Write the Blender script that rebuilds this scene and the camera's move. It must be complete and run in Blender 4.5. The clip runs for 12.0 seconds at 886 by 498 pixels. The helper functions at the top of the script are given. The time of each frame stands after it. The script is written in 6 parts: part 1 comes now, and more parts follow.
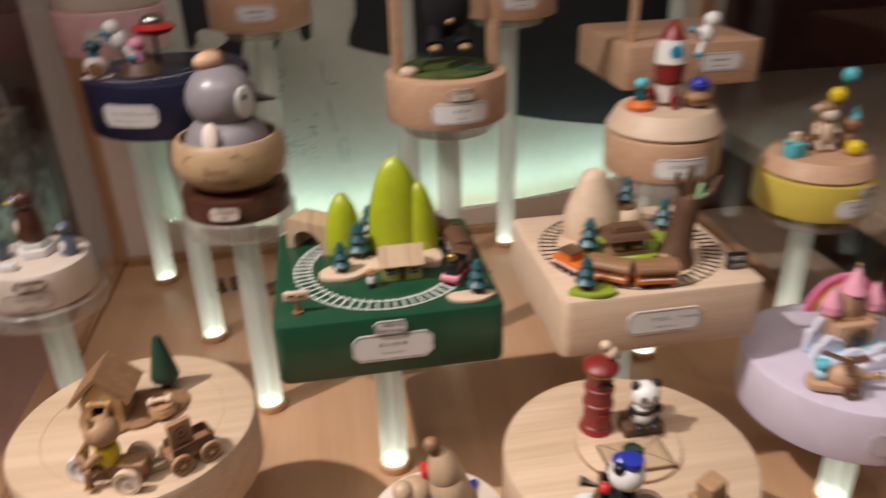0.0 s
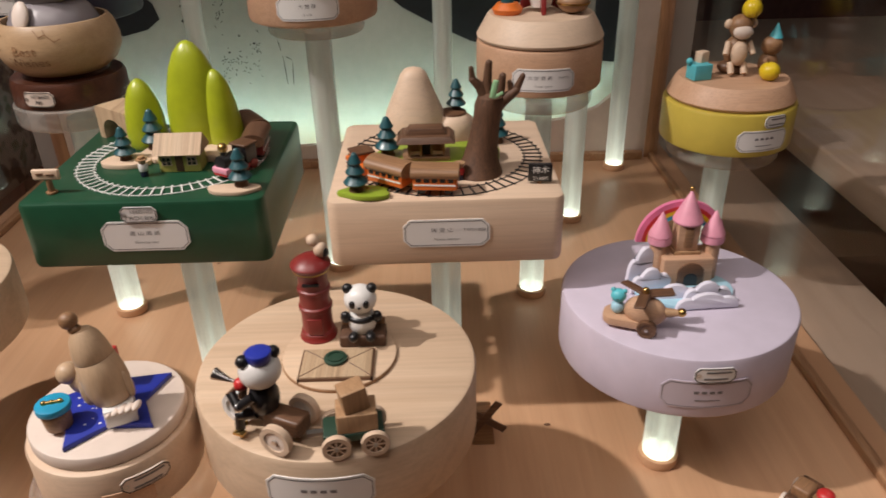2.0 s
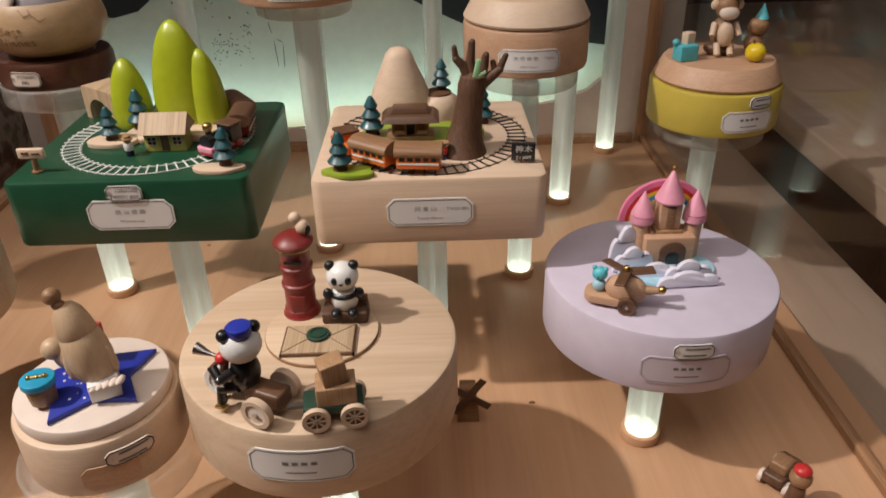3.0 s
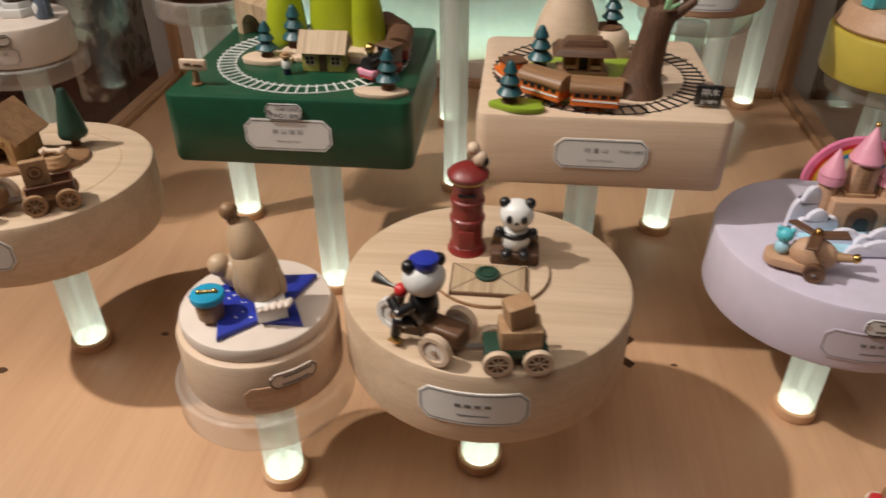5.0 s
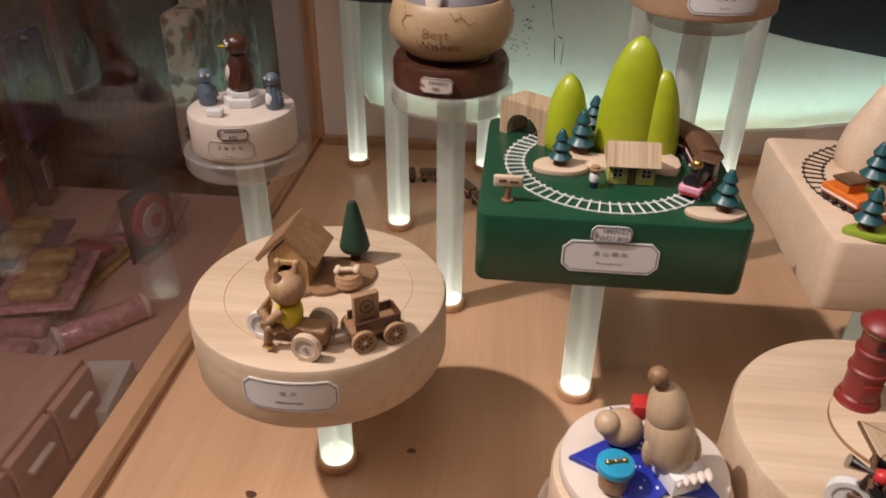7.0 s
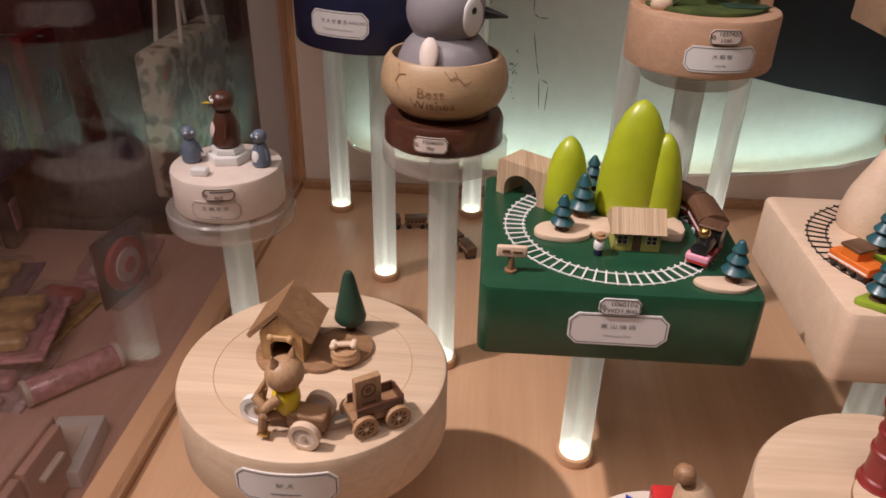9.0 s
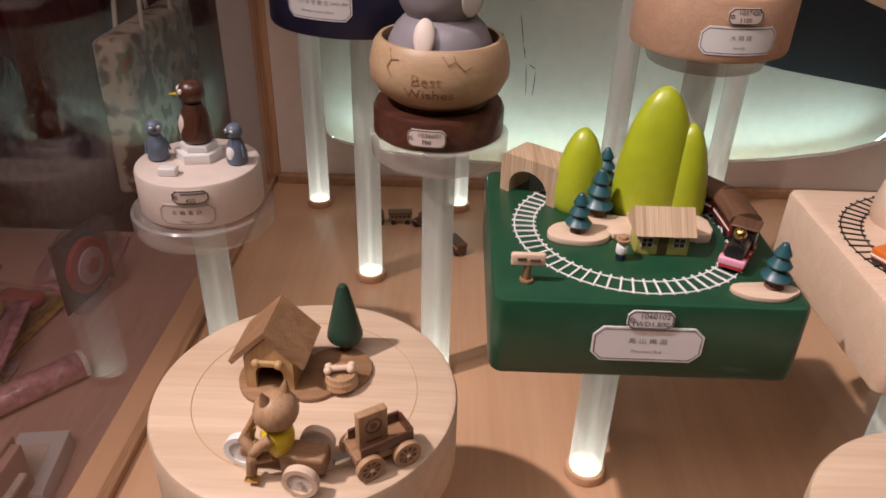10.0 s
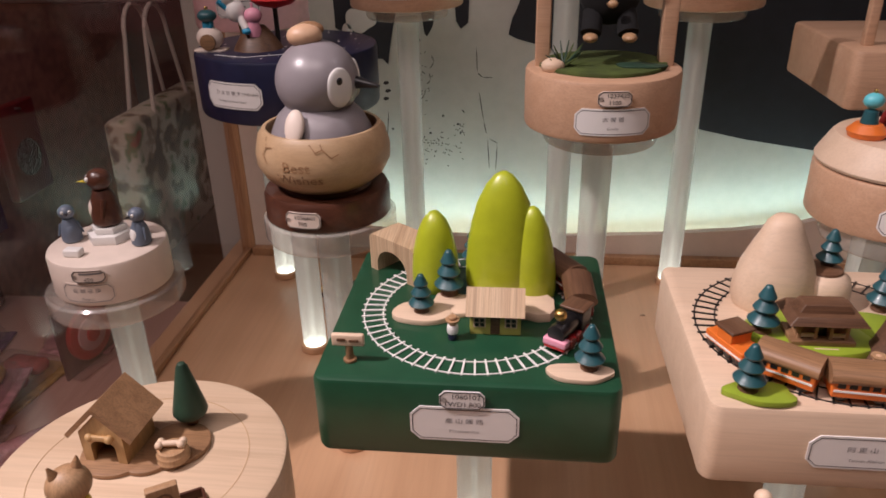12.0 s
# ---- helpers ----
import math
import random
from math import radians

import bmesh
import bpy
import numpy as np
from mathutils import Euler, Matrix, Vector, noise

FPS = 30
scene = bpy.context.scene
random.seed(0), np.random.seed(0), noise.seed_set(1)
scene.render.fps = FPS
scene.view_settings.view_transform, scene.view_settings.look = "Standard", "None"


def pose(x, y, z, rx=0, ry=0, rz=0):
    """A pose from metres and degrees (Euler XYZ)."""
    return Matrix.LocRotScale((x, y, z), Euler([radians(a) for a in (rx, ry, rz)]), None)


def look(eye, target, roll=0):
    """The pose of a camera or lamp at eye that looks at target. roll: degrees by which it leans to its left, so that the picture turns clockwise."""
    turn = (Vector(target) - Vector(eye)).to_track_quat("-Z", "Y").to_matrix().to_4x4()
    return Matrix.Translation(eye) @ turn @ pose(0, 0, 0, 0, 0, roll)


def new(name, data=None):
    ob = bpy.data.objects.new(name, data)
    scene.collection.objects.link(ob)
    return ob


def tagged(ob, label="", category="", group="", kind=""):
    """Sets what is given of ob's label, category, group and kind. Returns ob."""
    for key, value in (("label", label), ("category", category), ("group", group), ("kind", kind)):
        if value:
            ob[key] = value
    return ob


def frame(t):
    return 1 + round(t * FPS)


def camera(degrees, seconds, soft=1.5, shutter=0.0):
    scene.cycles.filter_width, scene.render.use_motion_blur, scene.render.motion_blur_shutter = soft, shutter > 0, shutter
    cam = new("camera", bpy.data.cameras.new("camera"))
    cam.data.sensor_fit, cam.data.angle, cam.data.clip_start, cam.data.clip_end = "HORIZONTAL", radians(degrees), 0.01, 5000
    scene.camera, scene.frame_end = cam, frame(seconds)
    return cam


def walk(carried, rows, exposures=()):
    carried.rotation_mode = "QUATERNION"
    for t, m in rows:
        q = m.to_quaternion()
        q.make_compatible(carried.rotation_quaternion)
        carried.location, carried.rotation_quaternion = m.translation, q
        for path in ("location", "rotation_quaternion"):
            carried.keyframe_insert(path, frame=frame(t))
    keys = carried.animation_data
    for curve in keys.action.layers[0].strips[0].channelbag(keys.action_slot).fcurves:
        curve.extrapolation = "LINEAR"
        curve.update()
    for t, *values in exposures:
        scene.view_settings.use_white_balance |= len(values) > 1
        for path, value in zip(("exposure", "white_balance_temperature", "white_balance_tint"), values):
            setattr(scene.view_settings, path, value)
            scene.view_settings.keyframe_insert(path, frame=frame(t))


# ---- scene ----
cam = camera(62.3, 12.0, soft=1.65, shutter=0.5)
METRES, EYE, TILT, LEAN, TURN = 0.845, 0.485, 0.0, 0.0, -8.9
ROWS = [
    (0.0, 0.0, 0.0, 0.0, -0.72, -26.25, 1.47),
    (0.5, 0.0782, 0.0498, -0.0229, 6.91, -29.81, 0.6),
    (1.0, 0.1629, 0.0571, -0.0823, 12.11, -32.2, 0.93),
    (1.5, 0.2217, 0.0387, -0.0839, 11.29, -30.15, 1.15),
    (2.0, 0.2709, 0.0398, -0.0785, 7.66, -28.96, 1.21),
    (2.5, 0.2835, 0.0328, -0.0768, 7.45, -29.06, 1.14),
    (4.5, 0.263, 0.0455, -0.1068, 10.28, -34.34, 0.36),
    (5.0, 0.2084, 0.0436, -0.1027, 14.56, -33.97, 0.06),
    (5.5, 0.1753, 0.0478, -0.0932, 14.68, -34.1, 0.38),
    (6.0, 0.0859, 0.0514, -0.0882, 15.23, -33.88, 0.46),
    (6.5, -0.001, 0.0517, -0.0782, 15.74, -32.83, 0.08),
    (7.0, -0.0474, 0.0583, -0.0661, 15.04, -31.68, -0.37),
    (9.0, -0.0768, 0.0886, -0.0484, 12.94, -29.71, -1.06),
    (9.5, -0.0908, 0.1145, -0.0556, 11.62, -30.32, -1.18),
    (10.0, -0.1125, 0.1422, -0.0666, 10.41, -30.72, -1.32),
    (10.5, -0.0801, 0.1569, -0.0658, 12.22, -29.94, -0.42),
    (11.0, 0.0039, 0.1697, -0.0546, 13.58, -26.48, -1.21),
    (11.5, 0.0325, 0.1667, -0.0505, 14.86, -26.23, 0.4),
    (12.0, 0.0434, 0.1642, -0.0452, 14.74, -25.84, 1.2),
]
path = [(t, pose(0, 0, EYE, TILT, LEAN, TURN) @ pose(METRES * x, METRES * y, METRES * z, 90 + pitch, roll, yaw)) for t, x, y, z, yaw, pitch, roll in ROWS]
path.insert(1, (0.2, look((0.012, 0.022, 0.474), (0.117, 1.796, -0.454), -0.9)))
walk(cam, path, [(0.0, 0.09, 6500, 10), (2.5, 0.05, 6500, 9), (4.5, -0.01, 6500, 3), (5.2, -0.02, 6500, 5), (6.0, -0.03, 6500, 11), (7.0, -0.02, 6500, 12), (9.0, 0.02, 6500, 19), (12.0, 0.06, 6500, 23)])
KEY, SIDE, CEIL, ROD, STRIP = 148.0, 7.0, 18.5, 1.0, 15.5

# ---------------------------------------------------------------- light
world = bpy.data.worlds.new("shop")
scene.world = world
world.use_nodes = True
world.node_tree.nodes["Background"].inputs[0].default_value = (1.0, 0.88, 0.82, 1)
world.node_tree.nodes["Background"].inputs[1].default_value = 0.025


def spot(name, eye, target, watts, color, cone=70, radius=0.02, blend=0.6):
    lamp = bpy.data.lights.new(name, "SPOT")
    lamp.energy, lamp.color, lamp.spot_size, lamp.spot_blend, lamp.shadow_soft_size = watts, color, radians(cone), blend, radius
    ob = new(name, lamp)
    ob.matrix_world = look(eye, target)
    return tagged(ob, kind="structure")


WARM = (1.0, 0.915, 0.87)
spot("track_spot_key", (-1.06, 0.12, 1.72), (0.19, 0.37, 0.1), KEY, WARM, 39, 0.028, 1.0)
spot("track_spot_side", (1.25, 0.86, 1.75), (0.12, 0.55, 0.1), SIDE, WARM)
# Unseen area lamp, added as general shop fill and stretched towards the left table.
ceil = bpy.data.lights.new("ceiling_fill", "AREA")
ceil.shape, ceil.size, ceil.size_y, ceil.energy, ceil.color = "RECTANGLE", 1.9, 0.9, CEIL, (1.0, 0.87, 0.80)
tagged(new("ceiling_fill", ceil), kind="structure").matrix_world = look((-0.35, -0.35, 1.83), (-0.35, -0.35, 0))


# ---------------------------------------------------------------- materials
def nodes_of(name):
    m = bpy.data.materials.new(name)
    m.use_nodes = True
    nt = m.node_tree
    return m, nt, nt.nodes["Principled BSDF"]


def link(nt, a, b):
    nt.links.new(a, b)


def noise_node(nt, scale, stretch=(1, 1, 1), detail=4.0, rough=0.55, seed=0.0):
    co = nt.nodes.new("ShaderNodeTexCoord")
    mp = nt.nodes.new("ShaderNodeMapping")
    mp.inputs["Scale"].default_value = stretch
    mp.inputs["Location"].default_value = (seed, seed * 0.7, seed * 0.3)
    tx = nt.nodes.new("ShaderNodeTexNoise")
    tx.inputs["Scale"].default_value, tx.inputs["Detail"].default_value, tx.inputs["Roughness"].default_value = scale, detail, rough
    link(nt, co.outputs["Object"], mp.inputs[0])
    link(nt, mp.outputs[0], tx.inputs["Vector"])
    return tx


def ramp(nt, src, stops):
    r = nt.nodes.new("ShaderNodeValToRGB")
    while len(r.color_ramp.elements) < len(stops):
        r.color_ramp.elements.new(0.5)
    for e, (p, c) in zip(r.color_ramp.elements, stops):
        e.position, e.color = p, (*c, 1)
    link(nt, src, r.inputs[0])
    return r


def bump(nt, src, bsdf, strength, distance):
    b = nt.nodes.new("ShaderNodeBump")
    b.inputs["Strength"].default_value, b.inputs["Distance"].default_value = strength, distance
    link(nt, src, b.inputs["Height"])
    link(nt, b.outputs[0], bsdf.inputs["Normal"])


def paint(name, color, rough=0.45, vary=0.12, coat=0.0, metal=0.0):
    m, nt, b = nodes_of(name)
    tx = noise_node(nt, 60, detail=5)
    lo = tuple(c * (1 - vary) for c in color)
    hi = tuple(min(1, c * (1 + vary)) for c in color)
    r = ramp(nt, tx.outputs[0], [(0.3, lo), (0.7, hi)])
    link(nt, r.outputs[0], b.inputs["Base Color"])
    fine = noise_node(nt, 900, detail=3, seed=3)
    bump(nt, fine.outputs[0], b, 0.12, 0.0004)
    b.inputs["Roughness"].default_value, b.inputs["Metallic"].default_value, b.inputs["Coat Weight"].default_value = rough, metal, coat
    return m


def wood(name, light, dark, along="x", scale=9.0, rough=0.5, fleck=0.25, coat=0.0, run=1.0):
    m, nt, b = nodes_of(name)
    k = {"x": (run, 9, 9), "y": (9, run, 9), "z": (9, 9, run), "strip": (9, run, run)}[along]
    broad = noise_node(nt, scale, k, 6, 0.6)
    broad.inputs["Distortion"].default_value = 0.7
    fine = noise_node(nt, scale * 9, tuple(a * (1 if a > 1 else 0.45) for a in k), 4, 0.6, 5)
    mid = tuple((a + c) / 2 for a, c in zip(light, dark))
    r1 = ramp(nt, broad.outputs[0], [(0.3, dark), (0.47, mid), (0.62, light), (0.8, mid)])
    r2 = ramp(nt, fine.outputs[0], [(0.38, (1 - fleck,) * 3), (0.55, (1, 1, 1))])
    mix = nt.nodes.new("ShaderNodeMix")
    mix.data_type, mix.blend_type = "RGBA", "MULTIPLY"
    mix.inputs[0].default_value = 1.0
    link(nt, r1.outputs[0], mix.inputs[6])
    link(nt, r2.outputs[0], mix.inputs[7])
    info = nt.nodes.new("ShaderNodeObjectInfo")
    hsv = nt.nodes.new("ShaderNodeHueSaturation")
    mr = nt.nodes.new("ShaderNodeMapRange")
    mr.inputs[3].default_value, mr.inputs[4].default_value = 0.93, 1.05
    link(nt, info.outputs["Random"], mr.inputs[0])
    link(nt, mr.outputs[0], hsv.inputs["Value"])
    link(nt, mix.outputs[2], hsv.inputs["Color"])
    link(nt, hsv.outputs[0], b.inputs["Base Color"])
    rr = nt.nodes.new("ShaderNodeMapRange")
    rr.inputs[3].default_value, rr.inputs[4].default_value = rough - 0.08, rough + 0.12
    link(nt, fine.outputs[0], rr.inputs[0])
    link(nt, rr.outputs[0], b.inputs["Roughness"])
    bump(nt, fine.outputs[0], b, 0.15, 0.0005)
    b.inputs["Coat Weight"].default_value = coat
    return m


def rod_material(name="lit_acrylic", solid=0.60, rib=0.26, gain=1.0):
    """Edge-lit acrylic: a light sits under each rod; emission paints its glow, dying away upwards."""
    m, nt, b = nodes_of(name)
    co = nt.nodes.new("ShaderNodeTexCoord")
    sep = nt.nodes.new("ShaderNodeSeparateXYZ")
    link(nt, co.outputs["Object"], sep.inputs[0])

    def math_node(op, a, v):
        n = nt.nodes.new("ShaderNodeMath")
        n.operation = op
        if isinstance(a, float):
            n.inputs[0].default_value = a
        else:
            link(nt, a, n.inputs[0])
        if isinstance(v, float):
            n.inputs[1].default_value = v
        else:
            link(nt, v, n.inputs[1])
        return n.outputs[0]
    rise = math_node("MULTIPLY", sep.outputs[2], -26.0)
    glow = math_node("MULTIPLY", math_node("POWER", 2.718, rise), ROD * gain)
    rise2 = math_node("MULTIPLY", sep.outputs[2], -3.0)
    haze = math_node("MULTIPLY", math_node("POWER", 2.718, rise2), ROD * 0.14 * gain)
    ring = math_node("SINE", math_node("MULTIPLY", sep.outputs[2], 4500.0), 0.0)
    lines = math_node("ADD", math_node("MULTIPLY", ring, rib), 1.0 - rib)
    # Upright light streaks in the rod, painted as noise in the emission.
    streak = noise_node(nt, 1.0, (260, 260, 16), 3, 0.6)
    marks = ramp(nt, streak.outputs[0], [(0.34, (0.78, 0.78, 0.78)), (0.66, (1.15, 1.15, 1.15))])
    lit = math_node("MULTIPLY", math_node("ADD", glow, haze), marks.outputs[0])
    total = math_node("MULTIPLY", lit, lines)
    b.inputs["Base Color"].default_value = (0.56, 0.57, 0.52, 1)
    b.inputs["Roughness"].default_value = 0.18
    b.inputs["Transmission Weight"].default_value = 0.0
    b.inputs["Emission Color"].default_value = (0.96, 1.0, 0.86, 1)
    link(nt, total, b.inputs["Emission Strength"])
    bp = nt.nodes.new("ShaderNodeBump")
    bp.inputs["Strength"].default_value, bp.inputs["Distance"].default_value = 0.35, 0.0006
    link(nt, ring, bp.inputs["Height"])
    link(nt, bp.outputs[0], b.inputs["Normal"])
    clear = nt.nodes.new("ShaderNodeBsdfTransparent")
    clear.inputs[0].default_value = (0.93, 0.96, 0.92, 1)
    mix = nt.nodes.new("ShaderNodeMixShader")
    mix.inputs[0].default_value = solid
    link(nt, clear.outputs[0], mix.inputs[1])
    link(nt, b.outputs[0], mix.inputs[2])
    link(nt, mix.outputs[0], nt.nodes["Material Output"].inputs[0])
    return m


def clear_material(name, tint, gloss_rough, body=0.0, body_color=(0.8, 0.8, 0.8), gloss=0.5):
    m, nt, b = nodes_of(name)
    lw = nt.nodes.new("ShaderNodeLayerWeight")
    lw.inputs[0].default_value = 0.5
    steep = nt.nodes.new("ShaderNodeMath")
    steep.operation = "POWER"
    steep.inputs[1].default_value = 4.0
    link(nt, lw.outputs["Facing"], steep.inputs[0])
    fres = nt.nodes.new("ShaderNodeMath")
    fres.operation = "MULTIPLY_ADD"
    fres.inputs[1].default_value, fres.inputs[2].default_value = gloss, 0.025
    link(nt, steep.outputs[0], fres.inputs[0])
    clear = nt.nodes.new("ShaderNodeBsdfTransparent")
    clear.inputs[0].default_value = (*tint, 1)
    b.inputs["Base Color"].default_value, b.inputs["Roughness"].default_value = (*body_color, 1), 0.35
    first = nt.nodes.new("ShaderNodeMixShader")
    first.inputs[0].default_value = body
    link(nt, clear.outputs[0], first.inputs[1])
    link(nt, b.outputs[0], first.inputs[2])
    gl = nt.nodes.new("ShaderNodeBsdfGlossy")
    gl.inputs["Roughness"].default_value = gloss_rough
    mix = nt.nodes.new("ShaderNodeMixShader")
    link(nt, fres.outputs[0], mix.inputs[0])
    link(nt, first.outputs[0], mix.inputs[1])
    link(nt, gl.outputs[0], mix.inputs[2])
    link(nt, mix.outputs[0], nt.nodes["Material Output"].inputs[0])
    return m


def glowing(name, color, strength):
    m, nt, b = nodes_of(name)
    b.inputs["Emission Color"].default_value, b.inputs["Emission Strength"].default_value = (*color, 1), strength
    return m


FLOOR = wood("case_floor_wood", (0.60, 0.36, 0.21), (0.53, 0.305, 0.172), "y", 3.4, 0.34, 0.04, 0.12, 0.6)
TRIM = wood("trim_wood", (0.45, 0.25, 0.13), (0.33, 0.17, 0.085), "y", 8, 0.4)
POST = wood("post_wood", (0.50, 0.27, 0.14), (0.36, 0.19, 0.10), "z", 8, 0.45)
MAPLE = wood("maple", (0.67, 0.50, 0.35), (0.54, 0.38, 0.25), "x", 5, 0.5, 0.08, 0.0, 0.6)
BEECH = wood("beech", (0.58, 0.36, 0.23), (0.52, 0.31, 0.19), "x", 10, 0.5, 0.12)
PALE = wood("pale_beech", (0.69, 0.52, 0.38), (0.63, 0.46, 0.325), "x", 8, 0.5, 0.07, 0.0, 0.7)
WALNUT = wood("walnut", (0.17, 0.085, 0.045), (0.095, 0.045, 0.024), "x", 14, 0.42, 0.3)
TEAK = wood("teak", (0.36, 0.20, 0.10), (0.24, 0.125, 0.06), "x", 14, 0.45, 0.25)
TAN = wood("tan_wood", (0.46, 0.28, 0.15), (0.36, 0.205, 0.105), "z", 14, 0.45, 0.2)
OAK = wood("striped_oak", (0.60, 0.44, 0.28), (0.40, 0.26, 0.15), "strip", 26, 0.55, 0.3, 0.0, 0.15)
BOWL = wood("bowl_wood", (0.53, 0.36, 0.21), (0.46, 0.30, 0.165), "x", 9, 0.42, 0.08, 0.15)
MAHOGANY = wood("dark_mahogany", (0.10, 0.036, 0.020), (0.055, 0.020, 0.012), "x", 12, 0.32, 0.2, 0.3)
HOUSETAN = wood("house_tan_wood", (0.55, 0.34, 0.15), (0.44, 0.26, 0.11), "z", 14, 0.45, 0.15)
GROOVE = wood("maple_groove", (0.54, 0.37, 0.22), (0.47, 0.31, 0.18), "x", 7, 0.6, 0.07)
GREEN = paint("green_lacquer", (0.009, 0.060, 0.028), 0.40, 0.1, 0.12)
LIME = paint("lime_paint", (0.36, 0.42, 0.018), 0.33, 0.1, 0.15)
GRASS = paint("grass_green_paint", (0.26, 0.36, 0.03), 0.4)
TEAL = paint("teal_paint", (0.018, 0.085, 0.10), 0.35, 0.15, 0.2)
PINE = paint("dark_green_paint", (0.018, 0.05, 0.03), 0.5, 0.2)
MOSS = paint("moss_green", (0.05, 0.075, 0.012), 0.85, 0.4)
LILAC = paint("lilac_paint", (0.59, 0.53, 0.635), 0.42, 0.04)
CLOUDY = paint("pale_cloud_paint", (0.72, 0.70, 0.80), 0.45, 0.04)
LILACTAG = paint("lilac_label", (0.50, 0.44, 0.50), 0.4, 0.03)
CREAMTAG = paint("cream_label", (0.62, 0.52, 0.45), 0.4, 0.03)
FAINT = paint("grey_ink", (0.16, 0.15, 0.15), 0.7)
YELLOW = paint("yellow_paint", (0.54, 0.42, 0.07), 0.4, 0.05)
LEMON = paint("lemon_yellow", (0.75, 0.55, 0.02), 0.35)
NAVY = paint("navy_paint", (0.012, 0.014, 0.04), 0.38, 0.2)
RED = paint("red_lacquer", (0.21, 0.017, 0.015), 0.42, 0.15, 0.2)
BRIGHTRED = paint("bright_red", (0.52, 0.03, 0.03), 0.35)
ORANGE = paint("orange_paint", (0.72, 0.17, 0.025), 0.38)
WHITE = paint("white_paint", (0.78, 0.76, 0.73), 0.35, 0.03, 0.2)
CREAM = paint("cream_paint", (0.70, 0.59, 0.51), 0.5, 0.05)
BLACK = paint("black_paint", (0.012, 0.011, 0.012), 0.35, 0.2, 0.2)
INK = paint("black_ink", (0.02, 0.02, 0.022), 0.7)
PAPER = paint("label_paper", (0.72, 0.70, 0.68), 0.5, 0.03)
GREY = paint("grey_paint", (0.27, 0.245, 0.26), 0.32, 0.06, 0.15)
SLATE = paint("blue_grey_paint", (0.12, 0.15, 0.20), 0.4)
BLUE = paint("blue_paint", (0.02, 0.035, 0.33), 0.38)
SKY = paint("sky_blue_paint", (0.02, 0.30, 0.50), 0.38)
PALEBLUE = paint("pale_blue_paint", (0.38, 0.62, 0.74), 0.45)
PINK = paint("pink_paint", (0.75, 0.32, 0.42), 0.42)
ROSE = paint("pale_pink_paint", (0.70, 0.42, 0.42), 0.45)
HOUSEYEL = paint("house_yellow", (0.45, 0.42, 0.10), 0.45)
GOLD = paint("brass", (0.62, 0.40, 0.14), 0.3, 0.1, 0, 1.0)
STEEL = paint("steel", (0.55, 0.54, 0.52), 0.28, 0.1, 0, 1.0)
SKIN = paint("bare_wood_face", (0.60, 0.38, 0.24), 0.45)
WALL = paint("panel_white", (0.455, 0.445, 0.40), 0.6, 0.04)
SIDEWALL = paint("wall_plaster", (0.62, 0.50, 0.42), 0.6, 0.04)
DARK = paint("shop_dark_brown", (0.13, 0.05, 0.038), 0.7, 0.3)
PANEL = paint("shop_red_brown_panel", (0.40, 0.16, 0.115), 0.65, 0.3)
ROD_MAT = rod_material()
# Stronger emission, for the highlight painted down the middle of each rod.
STREAK_MAT = rod_material("painted_streak_acrylic", 0.75, 0.5, 2.4)
PLATE = clear_material("frosted_acrylic", (0.96, 0.95, 0.93), 0.12, 0.22, (0.80, 0.74, 0.68))
GLASS = clear_material("pane_glass", (0.97, 0.95, 0.94), 0.0, 0.0, gloss=0.5)
LED = glowing("led_white_green", (0.62, 1.0, 0.92), STRIP)
LEDFOOT = glowing("led_foot", (0.86, 1.0, 0.82), 2.6)
GREIGE = wood("greige_laminate", (0.40, 0.31, 0.235), (0.33, 0.25, 0.185), "y", 6, 0.5, 0.08)
DRAWER = wood("shop_drawer_wood", (0.66, 0.40, 0.34), (0.58, 0.34, 0.28), "y", 7, 0.5, 0.1)


